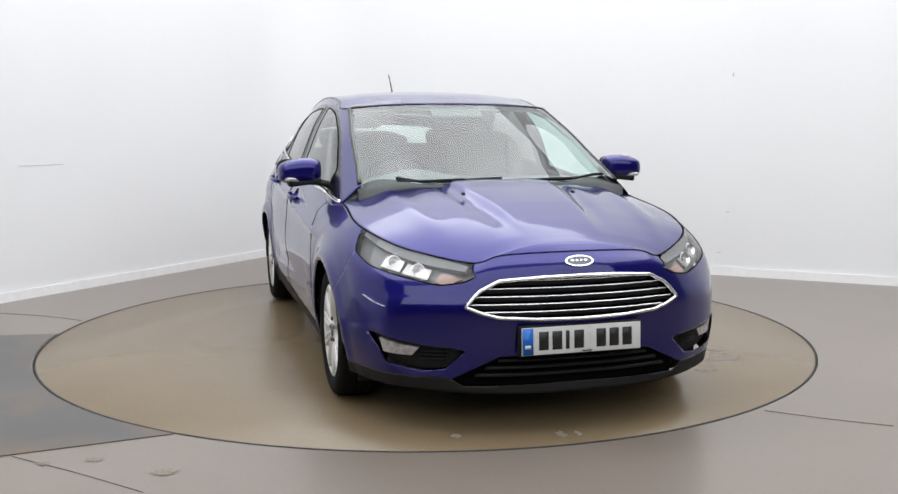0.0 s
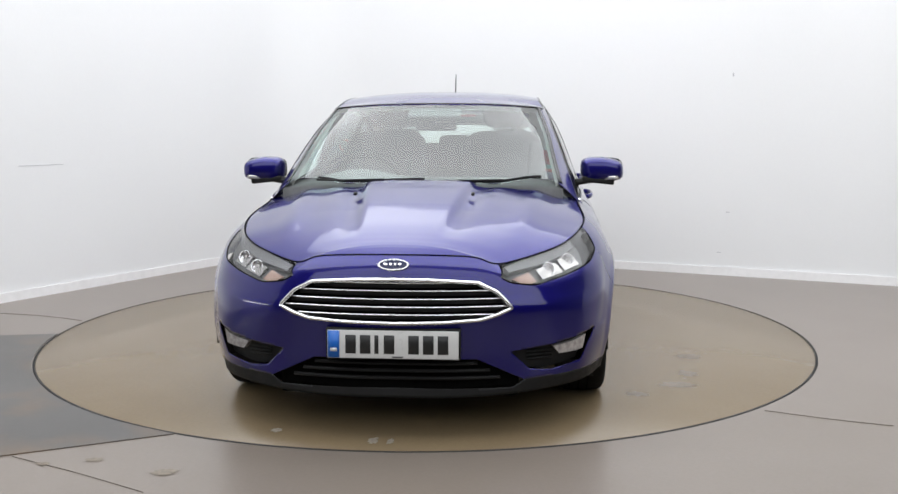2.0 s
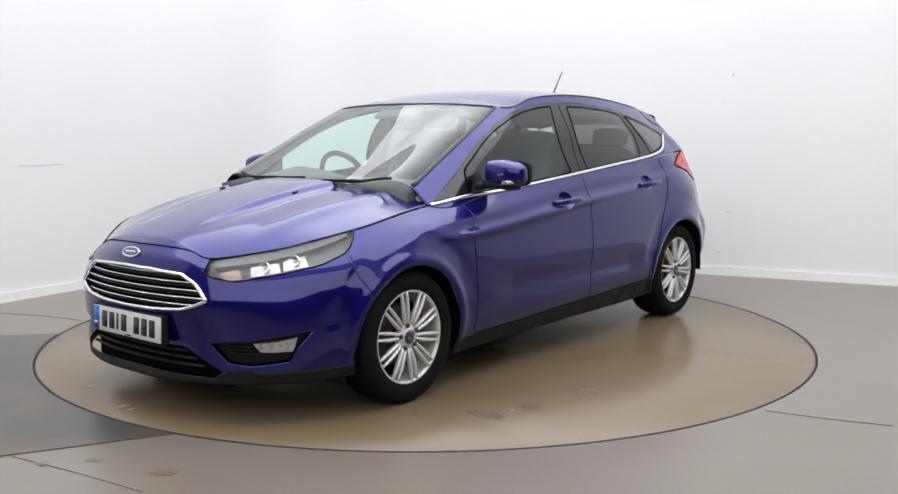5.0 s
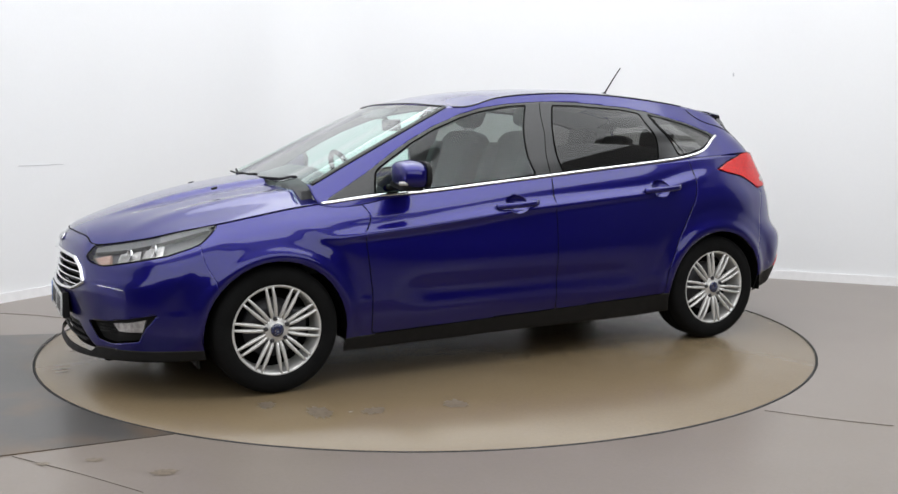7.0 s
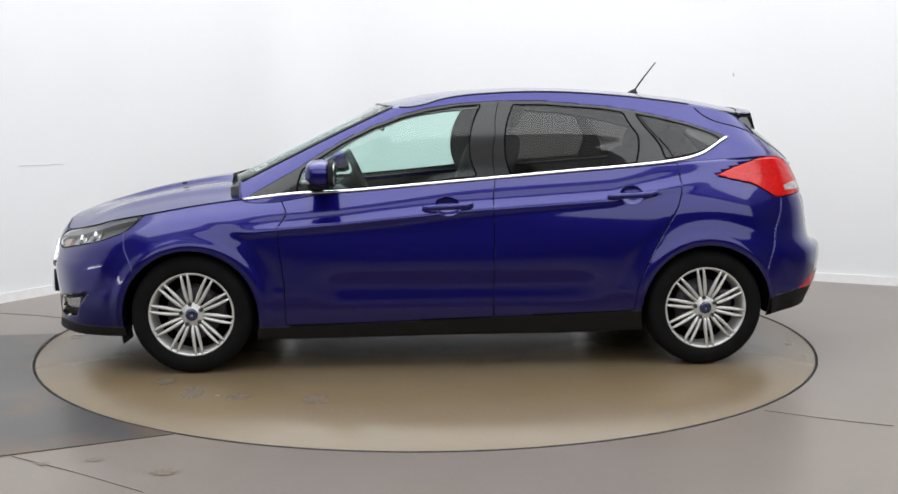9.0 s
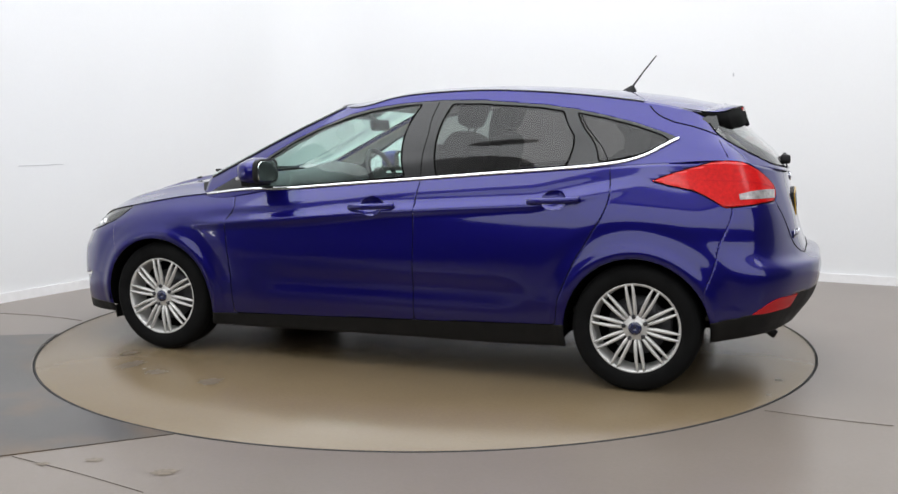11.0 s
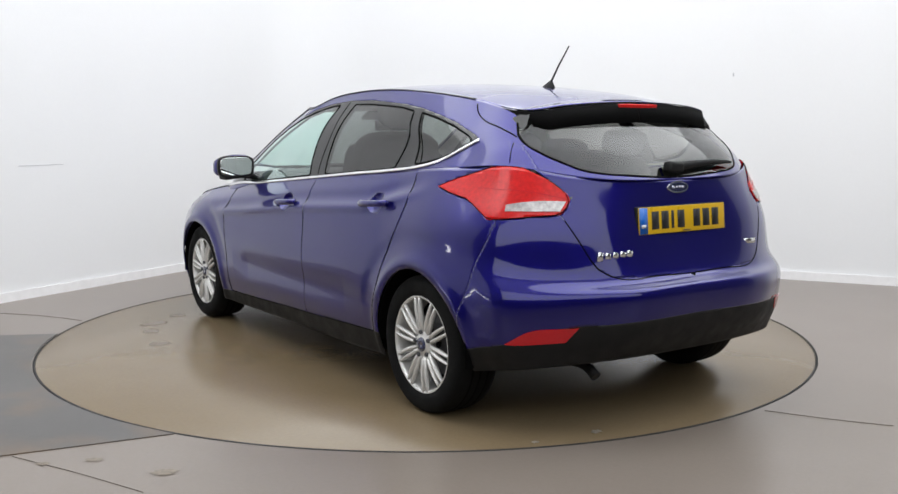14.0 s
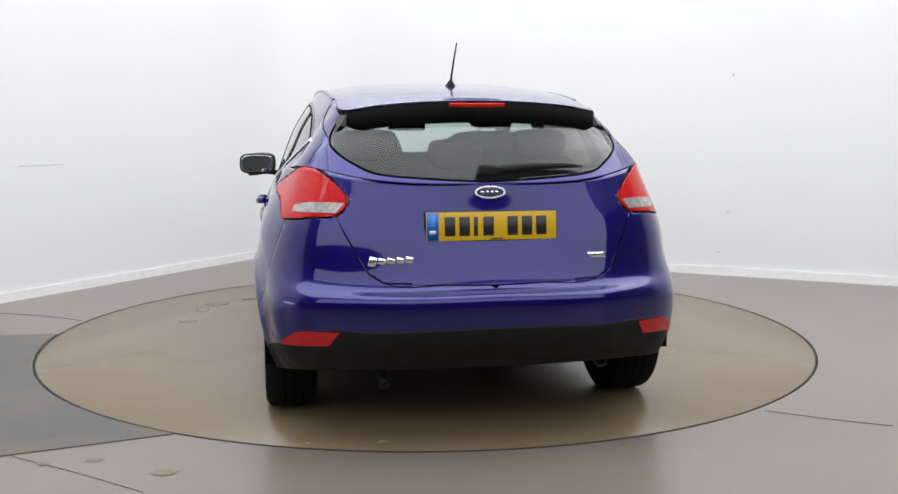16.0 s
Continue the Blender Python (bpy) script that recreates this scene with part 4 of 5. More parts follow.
# headlights: dark bowl, two bright reflectors, amber indicator, clear lens
for s, o in ((1, None), (-1, None)):
    head = part("headlight", low.mesh("headlight", cut["headlight"], LENS, s), LENS, car, "clear wraparound headlight")
    head.visible_shadow = False
    part("bowl", low.mesh("bowl", cut["headlight"], LAMP_GREY, s, -.035), LAMP_GREY, head, "grey headlight housing")
    mir = Matrix.Diagonal((1, s, 1, 1))

    def lamp_piece(name, rows, d0, d1, mat, lab=""):
        bm = sheet_blade(rows, d0, d1)
        bm.transform(mir)
        bmesh.ops.recalc_face_normals(bm, faces=bm.faces[:])
        return part(name, bm, mat, head, lab)

    lamp_piece("brow", [[(2.06, .44, .698), (1.87, .61, .735), (1.72, .715, .772), (1.60, .76, .797)], [(2.07, .455, .672), (1.90, .64, .705), (1.75, .735, .742), (1.61, .775, .785)]], -.006, -.03, LAMP_GREY, "grey inner brow")
    lamp_piece("indicator", [[(2.079, .471, .644), (2.012, .535, .668)], [(2.066, .528, .618), (2.027, .573, .628)]], -.014, -.03, AMBER, "amber indicator")
    for (xa, ya), (xb, yb), z0, z1 in (((1.985, .575), (1.90, .655), .634, .700), ((1.885, .665), (1.81, .725), .655, .728)):
        lamp_piece("reflector", [[(xa, ya, z1 - .012), (xb, yb, z1)], [(xa + .01, ya + .02, z0), (xb, yb + .02, z0 + .012)]], -.02, -.034, REFLECTOR, "bright reflector")
        c, nrm = skin_pt(((xa + xb) / 2, (ya + yb) / 2, (z0 + z1) / 2), -.014)
        ax = (Vector(nrm) + Vector((1.2, 0, 0))).normalized()
        m = mir @ Matrix.Translation(c) @ ax.to_track_quat("-Y", "Z").to_matrix().to_4x4()
        bowl = bm_lathe([(.026, -.003), (.024, .0), (.017, .012), (.008, .016), (.0005, .016), (.0005, .022), (.022, .020), (.029, .0)], m, 28)
        part("bulb_bowl", bowl, CHROME, head, "bright lamp bowl")
        bulb = bmesh.new()
        bmesh.ops.create_uvsphere(bulb, u_segments=14, v_segments=8, radius=.010, matrix=m @ Matrix.Translation((0, .012, 0)))
        for f in bulb.faces:
            f.smooth = True
        part("bulb", bulb, CLEAR, head)
    rim = [low.at(a, b, .001) for a, b in rings["headlight"][::2] if b < low.at(a, b)[0][2] + .004]
    bm = bm_sweep(soften([p for p, _ in rim], 2, False), .003, .002, ups=[n for _, n in rim], seg=6)
    bm.transform(mir)
    bmesh.ops.recalc_face_normals(bm, faces=bm.faces[:])
    part("seal", bm, DARK, head)

# tail lights and reflectors
for s in (1, -1):
    tail = part("tail_light", low.mesh("tail_light", cut["taillight"], RED, s, .004), RED, car, "red wraparound tail light")
    thick(tail, .006)
    mir = Matrix.Diagonal((1, s, 1, 1))
    bm = sheet_blade([[(-1.76, .74, .930), (-1.83, .675, .944), (-1.93, .575, .958)], [(-1.765, .75, .905), (-1.84, .685, .905), (-1.915, .60, .912)]], .0065, -.005)
    bm.transform(mir)
    bmesh.ops.recalc_face_normals(bm, faces=bm.faces[:])
    part("reversing_lamp", bm, CLEAR, tail, "clear reversing lamp")
    for dz, x0 in ((.0, -1.60),):
        top = [(x0, .745, .985 + dz), (-1.76, .695, .984 + dz), (-1.85, .64, .98 + dz), (-1.925, .575, .972 + dz * .6)]
        bm = sheet_blade([top, [(x, y, z - .0045) for x, y, z in top]], .0058, -.004)
        bm.transform(mir)
        bmesh.ops.recalc_face_normals(bm, faces=bm.faces[:])
        part("light_rib", bm, DARK_RED, tail, "darker red rib")
    seal_pts = [low.at(a, b, .003) for a, b in rings["taillight"][::2]]
    bm = bm_sweep(soften([p for p, _ in seal_pts], 3), .0026, .0022, ups=[n for _, n in seal_pts], seg=6, closed=True)
    bm.transform(mir)
    bmesh.ops.recalc_face_normals(bm, faces=bm.faces[:])
    part("seal", bm, DARK, tail)
    bm = sheet_blade([[(-1.850, .818, .398), (-1.923, .774, .447), (-2.035, .599, .466)], [(-1.848, .819, .394), (-1.952, .725, .402), (-2.005, .639, .408)]], .004, -.012, 14)
    bm.transform(mir)
    bmesh.ops.recalc_face_normals(bm, faces=bm.faces[:])
    part("rear_reflector", bm, DARK_RED, rear_bumper, "red bumper reflector")


# ---- number plates: the characters are plain bars
def plate(name, m, mat, label, parent):
    """Local y across, z up, x out of the plate."""
    ob = part(name, bm_box(.006, .52, .111, m, .002), mat, parent, label)
    part("blue_band", bm_box(.0015, .046, .107, m @ Matrix.Translation((.0036, -.235, 0))), EU_BLUE, ob, "blue end band")
    part("printed_bar", bm_box(.0012, .026, .014, m @ Matrix.Translation((.0046, -.235, -.022))), WHITE_PLATE, ob)
    for y in (-.167, -.109, -.064, -.014, .083, .141, .199):
        w = .016 if abs(y + .064) < .001 else .042
        part("printed_bar", bm_box(.0014, w, .074, m @ Matrix.Translation((.0037, y, 0)), .0005, 1), INK, ob, "black printed bar")
    part("printed_bar", bm_box(.0012, .045, .005, m @ Matrix.Translation((.0037, .02, -.049))), INK, ob)
    return ob


plate("number_plate", Matrix.Translation((2.207, 0, .395)) @ Matrix.Rotation(radians(-3), 4, "Y"), WHITE_PLATE, "white front number plate with black bars", front_bumper)
part("plate_holder", bm_box(.03, .535, .125, Matrix.Translation((2.188, 0, .395)), .004), BLACK, front_bumper, "black plate holder")
RP = Matrix.Translation((-2.010, 0, .861)) @ Matrix.Rotation(math.pi, 4, "Z") @ Matrix.Rotation(radians(-5), 4, "Y")
plate("number_plate", RP, YELLOW_PLATE, "yellow rear number plate with black bars", tailgate)
part("plate_holder", bm_box(.05, .53, .118, RP @ Matrix.Translation((-.029, 0, 0)), .004), BLACK, tailgate)


# ---- oval badges
def badge(p, n, parent, a=.062, b=.025):
    m = Matrix.Translation(p) @ Vector(n).to_track_quat("Z", "Y").to_matrix().to_4x4()
    up_axis = m.to_3x3().inverted() @ Vector((0, 0, 1))
    m = m @ Matrix.Rotation(math.atan2(up_axis.y, up_axis.x) - math.pi / 2, 4, "Z")
    ob = part("badge", bm_disc(1, .006, m @ Matrix.Diagonal((a, b, 1, 1)), 0, 40), CHROME, parent, "chrome oval badge")
    part("badge_field", bm_disc(1, .003, m @ Matrix.Translation((0, 0, .003)) @ Matrix.Diagonal((a * .88, b * .78, 1, 1)), 0, 40), BADGE_BLUE, ob, "dark blue badge field")
    for x, w in ((-.5, .24), (-.17, .16), (.12, .16), (.42, .2)):
        part("badge_mark", bm_box(a * w, b * .36, .002, m @ Matrix.Translation((a * x, 0, .005)) @ Matrix.Rotation(-.2, 4, "Z"), .0006, 1), CHROME, ob)
    return ob


bp, bn = skin_pt((2.165, 0, .705), .004)
badge(bp, (bn[0], 0, bn[2]), front_bumper)
bp, bn = skin_pt((-1.985, 0, .992), .004)
badge(bp, (bn[0], 0, bn[2]), tailgate)
for y0, wd, zz, nm in ((.462, .018, .727, 5), (-.42, .075, .732, 1)):
    for k in range(nm):
        yy = y0 - k * .034 if nm > 1 else y0
        p, n = skin_pt((-1.99, abs(yy), zz), .003)
        p = p * [1, 1 if yy > 0 else -1, 1]
        h = (.038, .024, .022, .022, .026)[k] if nm > 1 else .022
        part("model_mark", bm_box(.004, .031 if nm > 1 else wd, h, Matrix.Translation(p) @ Matrix.Rotation(.25 if nm > 1 else 0, 4, "X"), .0012, 1), CHROME, tailgate, "chrome lettering bar")


# ---- handles, mirrors, wipers, aerial
def handle(x, z, doors, cup):
    p, n = skin_pt((x, .87, z), .0)
    c = low.flat((x, .87, z))
    rise = .006
    path = [Vector(p) + Vector((dx, dy, dz)) for dx, dy, dz in ((.125, .004, -rise - .003), (.10, .022, -rise), (.05, .036, -.002), (0, .039, 0), (-.05, .037, .003), (-.10, .028, rise), (-.125, .006, rise + .002))]
    bar = bm_sweep(curve(path, .01), .010, .015, up=(0, 0, 1), seg=12)
    for s, d in zip((1, -1), doors):
        b = bar.copy()
        b.transform(Matrix.Diagonal((1, s, 1, 1)))
        bmesh.ops.recalc_face_normals(b, faces=b.faces[:])
        part("handle_cup", low.mesh("handle_cup", cut[cup], PAINT, s, lambda q: -.026 * np.clip(1 - ((q[:, 0] - c[0]) / .062) ** 2 - ((q[:, 1] - c[1]) / .046) ** 2, 0, 1) ** .6), PAINT, d)
        part("door_handle", b, PAINT, d, "body-coloured pull handle")
    bar.free()


handle(.025, .842, doors_f, "handle_cup_front")
handle(-.925, .895, doors_r, "handle_cup_rear")


def mirrors():
    for s, d in zip((1, -1), doors_f):
        bm = bmesh.new()
        bmesh.ops.create_cube(bm, size=1)
        bmesh.ops.subdivide_edges(bm, edges=bm.edges[:], cuts=5, use_grid_fill=True)
        for v in bm.verts:
            q = v.co * 2
            r = (abs(q.x) ** 4 + abs(q.y) ** 4 + abs(q.z) ** 4) ** .25
            q = q / r
            # bulged ahead, flat behind, narrower to the outside
            q.z *= 1 - .16 * max(0, q.y) - .12 * max(0, q.x)
            q.y *= 1 - .12 * max(0, q.x)
            v.co = Vector((.668 + q.x * .066, .922 + q.y * .114, 1.020 + q.z * .066 - .010 * max(0, q.y)))
            v.co.y *= s
        bmesh.ops.recalc_face_normals(bm, faces=bm.faces[:])
        for f in bm.faces:
            f.smooth = True
        mir = part("door_mirror", bm, PAINT, d, "body-coloured door mirror")
        part("mirror_rim", bm_plate(.606, .924 * s, 1.016, .222, .128, .026), BLACK, mir, "black mirror rim")
        part("mirror_glass", bm_plate(.5925, .926 * s, 1.017, .196, .106, .006), MIRROR, mir, "bright mirror glass")
        part("mirror_base", bm_box(.11, .17, .03, Matrix.Translation((.668, .90 * s, .960)) @ Matrix.Rotation(radians(-6 * s), 4, "X"), .012, 3), BLACK, mir, "black mirror underside")
        arm = bm_sweep([(.70, .775 * s, .948), (.69, .81 * s, .955), (.68, .86 * s, .962)], .035, .018, seg=10)
        part("mirror_arm", arm, BLACK, mir)
        part("side_repeater", bm_box(.045, .10, .02, Matrix.Translation((.708, .955 * s, .974)) @ Matrix.Rotation(radians(-28 * s), 4, "Z") @ Matrix.Rotation(radians(4 * s), 4, "X"), .006), CLEAR, mir, "clear side repeater")


mirrors()


def screen_pt(x, y, z, lift):
    f = up.flat((x, abs(y), z))
    p, n = up.at(f[0], f[1], lift)
    return p * [1, 1 if y >= 0 else -1, 1]


for ya, yb, za in ((.08, .60, .0), (-.52, .02, .0)):
    pts = [screen_pt(1.20, y, .980 + .010 * k, .010) for k, y in enumerate(np.linspace(ya, yb, 9))]
    w = part("wiper", bm_sweep(pts, .006, .007, seg=6), BLACK, car, "black windscreen wiper")
    part("wiper_arm", bm_sweep([pts[0] + [.03, 0, -.012], pts[2] + [.012, 0, .004], pts[5] + [.0, 0, .005]], .008, .005, seg=6), BLACK, w)
for y in (.274, -.274):
    part("washer_jet", bm_box(.03, .016, .012, Matrix.Translation((1.46, y, .938)) @ Matrix.Rotation(.2, 4, "Y"), .004), BLACK, hood, "black washer jet")

rear_pts = [screen_pt(-1.93, y, 1.055 + .045 * k / 8 * (1 - .3 * k / 8), .022) for k, y in enumerate(np.linspace(.0, -.39, 9))]
rw = part("rear_wiper", bm_sweep(rear_pts, .012, .014, seg=8, taper=[1.5, 1.45, 1.4, 1.2, 1.1, 1, .85, .6, .35]), BLACK, tailgate, "black rear wiper")
part("wiper_pivot", bm_box(.05, .085, .045, Matrix.Translation(rear_pts[0]) @ Matrix.Rotation(.1, 4, "X"), .014, 3), BLACK, rw)

aer = part("aerial", bm_sweep([(-1.15, 0, 1.46), (-1.158, 0, 1.475), (-1.205, -.001, 1.54), (-1.272, -.004, 1.625)], .0042, seg=8, taper=[1.5, 1.2, 1, .8]), BLACK, car, "black whip aerial")
foot = bmesh.new()
bmesh.ops.create_uvsphere(foot, u_segments=20, v_segments=12, radius=1)
for v in foot.verts:
    q = v.co.copy()
    k = max(0, q.z)
    v.co = Vector((-1.125 + q.x * .047 * (1 - .55 * k) - .022 * k, q.y * .026 * (1 - .6 * k), 1.431 + q.z * (.038 if q.z > 0 else .01)))
for f in foot.faces:
    f.smooth = True
part("aerial_base", foot, BLACK, aer)


# ---------------------------------------------------------------- wheels
def wheel():
    """Tyre, ten-pair alloy rim, hub; the axle is local y, out at +y."""
    root = new("wheel")
    r = .305
    tyre = [(.212, .012), (.220, .020), (.245, .026), (.275, .024), (.293, .014), (.301, -.002), (.304, -.03), (r, -.06), (r, -.13), (.304, -.155), (.296, -.182), (.27, -.196), (.235, -.196), (.212, -.185)]
    t = part("tyre", bm_lathe(tyre, seg=72), RUBBER, root, "black rubber tyre")
    for y in (-.055, -.095, -.135):
        part("tread_groove", bm_lathe([(r - .006, y - .004), (r + .0006, y - .004), (r + .0006, y + .004), (r - .006, y + .004)], seg=64), DARK, t)
    rim = [(.216, .014), (.218, .008), (.214, -.002), (.205, -.03), (.200, -.12), (.205, -.18), (.196, -.18), (.192, -.12), (.196, -.03), (.200, .0), (.204, .010), (.210, .016)]
    rm = part("rim", bm_lathe(rim, seg=72), ALLOY, root, "silver alloy rim")
    part("brake_disc", bm_lathe([(.03, -.075), (.142, -.075), (.142, -.095), (.03, -.095)], seg=40), DARK_METAL, root, "grey brake disc")
    # black disc that stands in for the shade deep behind the spokes
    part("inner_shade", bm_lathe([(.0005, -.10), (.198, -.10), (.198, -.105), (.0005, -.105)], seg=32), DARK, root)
    part("caliper", bm_box(.075, .05, .13, Matrix.Translation((-.125, -.075, .02)), .012), DARK_METAL, root)
    hub = part("hub", bm_lathe([(.0005, -.03), (.056, -.03), (.063, -.012), (.060, .0), (.048, .006), (.037, .006), (.035, .010), (.0005, .010)], seg=40), ALLOY, root)
    part("hub_cap", bm_lathe([(.0005, .008), (.0325, .008), (.031, .014), (.0005, .016)], seg=32), BADGE_BLUE, hub, "dark blue hub cap")
    for k in range(10):
        mid_a = 2 * math.pi * (k + .25) / 10
        for side in (-1, 1):
            pts = [(rr * math.cos(mid_a + side * sep / rr), yy, rr * math.sin(mid_a + side * sep / rr)) for rr, yy, sep in ((.050, -.010, .006), (.075, .0, .0098), (.11, .004, .0132), (.15, .007, .0152), (.185, .008, .0158), (.209, .008, .0158))]
            part("spoke", bm_sweep(pts, .0094, .014, up=(0, 1, 0), seg=8, taper=[.7, .95, 1.0, .92, .75, .58]), ALLOY, rm)
    for k in range(5):
        a = 2 * math.pi * (k + .13) / 5
        m = Matrix.Translation((.054 * math.cos(a), .004, .054 * math.sin(a))) @ Matrix.Rotation(-math.pi / 2, 4, "X")
        part("lug_nut", bm_disc(.0115, .022, m, .003, 6), DARK_METAL, hub)
    return root


first = wheel()
first.parent = car
first.matrix_basis = pose(1.326, .862, .3035)
for x, s in ((-1.326, 1), (1.326, -1), (-1.326, -1)):
    w = copy_thing(first, pose(x, .862 * s, .3035, 0, 0, 0 if s > 0 else 180))
    w.parent = car
tagged(first, "silver multi-spoke alloy wheel with black tyre")

# wheel housings and underside
for wx in (1.326, -1.326):
    n = 28
    vs, fs = [], []
    for k in range(n + 1):
        a = math.radians(-6 + 192 * k / n)
        for y in (.885, .80, .58):
            rr = .349 if y > .6 else .345
            vs.append((wx + rr * math.cos(a), y, .302 + rr * math.sin(a)))
    for k in range(n):
        for j in range(2):
            fs.append((k * 3 + j, k * 3 + j + 1, k * 3 + j + 4, k * 3 + j + 3))
    c = len(vs)
    vs += [(wx, .58, .3)]
    fs += [(k * 3 + 2, c, k * 3 + 5) for k in range(n)]
    me = mesh_of("wheel_housing", vs, fs, DARK)
    a = part("wheel_housing", me, DARK, car, "black wheel arch liner")
    part("wheel_housing", flip(me.copy()), DARK, car)
part("underside", bm_box(3.45, 1.10, .10, Matrix.Translation((0.12, 0, .245)), .03), DARK, car, "dark underbody")
part("underside", bm_box(1.90, 1.62, .10, Matrix.Translation((0.0, 0, .235)), .03), DARK, car)
part("exhaust_pipe", bm_sweep(curve(np.array([(-1.30, .42, .26), (-1.78, .42, .265), (-1.90, .42, .255), (-1.945, .42, .225)]), .03), .022, seg=14), BLACK, car, "dark exhaust tailpipe")
part("rear_axle", bm_box(.16, 1.3, .10, Matrix.Translation((-1.33, 0, .27)), .03), DARK, car)
for s in (1, -1):
    part("mud_flap", bm_box(.012, .16, .075, Matrix.Translation((1.685, .74 * s, .185)) @ Matrix.Rotation(.1, 4, "Y"), .003), BLACK, front_bumper, "black air deflector")

# ---------------------------------------------------------------- interior
part("cabin_floor", bm_box(2.9, 1.3, .03, Matrix.Translation((-.35, 0, .33)), .01), LINING, car)
part("parcel_shelf", bm_box(.55, 1.24, .02, Matrix.Translation((-1.52, 0, .97)), .008), LINING, car, "charcoal parcel shelf")
part("boot_lining", bm_box(.03, 1.1, .55, Matrix.Translation((-1.86, 0, .70)) @ Matrix.Rotation(-.16, 4, "Y"), .01), LINING, car)
for s in (1, -1):
    part("door_trim", low.mesh("door_trim", np.concatenate([cut["front_door"], cut["rear_door"]]), LINING, s, -.07), LINING, car, "charcoal door trim")
    part("quarter_trim", low.mesh("quarter_trim", cut["rear_quarter"], LINING, s, -.05), LINING, car)
    part("pillar_trim", up.mesh("pillar_trim", cut["side_frame"], HEADLINER, s, -.03), HEADLINER, car, "pale pillar trim")
    part("window_surround_trim", up.mesh("window_surround_trim", cut["window_surround"], LINING, s, -.02), LINING, car)
part("headliner", roof.mesh("headliner", cut["roof"], HEADLINER, 0, -.03), HEADLINER, car, "pale cloth headliner")


def dashboard():
    prof = [(1.14, .955), (1.02, .975), (.86, .985), (.72, .965), (.66, .90), (.70, .78), (.78, .66), (.95, .55), (1.14, .55)]
    bm = bmesh.new()
    n, m = len(prof), 21
    rows = []
    for j in range(m):
        y = -.70 + 1.40 * j / (m - 1)
        hump = .045 * math.exp(-((y + .36) / .17) ** 2)
        rows.append([bm.verts.new((x, y, z + (hump if .6 < x < .9 and z > .9 else 0) - .02 * (abs(y) / .7) ** 4)) for x, z in prof])
    for a, b in zip(rows, rows[1:]):
        for i in range(n):
            bm.faces.new((a[i], a[(i + 1) % n], b[(i + 1) % n], b[i])).smooth = True
    bm.faces.new(rows[0])
    bm.faces.new(rows[-1])
    bmesh.ops.recalc_face_normals(bm, faces=bm.faces[:])
    d = part("dashboard", bm, LINING, car, "charcoal moulded dashboard")
    part("centre_console", bm_box(.30, .20, .42, Matrix.Translation((.60, 0, .66)) @ Matrix.Rotation(-.5, 4, "Y"), .03, 3), LINING, d)
    part("tunnel", bm_box(1.1, .20, .30, Matrix.Translation((.05, 0, .48)), .04, 3), LINING, d)


dashboard()


def ring_bar(radius, thick_r, m, seg=40):
    return bm_sweep([m @ Vector((radius * math.cos(a), radius * math.sin(a), 0)) for a in (2 * math.pi * k / seg for k in range(seg))], thick_r, up=tuple(m.to_3x3() @ Vector((0, 0, 1))), seg=10, closed=True)


SW = Matrix.Translation((.50, -.365, .925)) @ Matrix.Rotation(radians(-66), 4, "Y")
sw = part("steering_wheel", ring_bar(.186, .016, SW), BLACK, car, "black steering wheel")
part("wheel_boss", bm_disc(.075, .05, SW @ Matrix.Translation((0, 0, -.02)), .015), BLACK, sw)
for a in (0, math.pi / 2, -math.pi / 2):
    part("wheel_spoke", bm_box(.13, .04, .02, SW @ Matrix.Rotation(a + math.pi, 4, "Z") @ Matrix.Translation((.115, 0, -.012)), .006), BLACK, sw)
part("column", bm_sweep([SW @ Vector((0, 0, -.03)), (.80, -.365, .80)], .045, seg=12), BLACK, sw)


def cushion(name, sx, sy, sz, m, parent, mat=FABRIC, power=5, label=""):
    """A stuffed block with rounded sides and a slight dish."""
    bm = bmesh.new()
    bmesh.ops.create_cube(bm, size=1)
    bmesh.ops.subdivide_edges(bm, edges=bm.edges[:], cuts=6, use_grid_fill=True)
    for v in bm.verts:
        q = v.co * 2
        r = (abs(q.x) ** power + abs(q.y) ** power + abs(q.z) ** power) ** (1 / power)
        q = q / r
        v.co = m @ Vector((q.x * sx / 2, q.y * sy / 2 * (1 + .06 * q.z), q.z * sz / 2))
    for f in bm.faces:
        f.smooth = True
    return part(name, bm, mat, parent, label)


def seat(y):
    root = new("front_seat")
    root.parent = car
    tagged(root, "charcoal cloth front seat with headrest")
    cushion("seat_cushion", .52, .50, .20, Matrix.Translation((.10, y, .58)) @ Matrix.Rotation(-.12, 4, "Y"), root)
    m = Matrix.Translation((-.24, y, .90)) @ Matrix.Rotation(-.32, 4, "Y")
    cushion("seat_back", .15, .50, .66, m, root)
    for s in (1, -1):
        cushion("bolster", .19, .10, .55, m @ Matrix.Translation((.03, .21 * s, -.03)), root)
        part("headrest_post", bm_sweep([m @ Vector((0, .06 * s, .28)), m @ Vector((0, .06 * s, .42))], .007, seg=8), CHROME, root)
    cushion("headrest", .11, .27, .20, m @ Matrix.Translation((.02, 0, .455)), root, power=4)


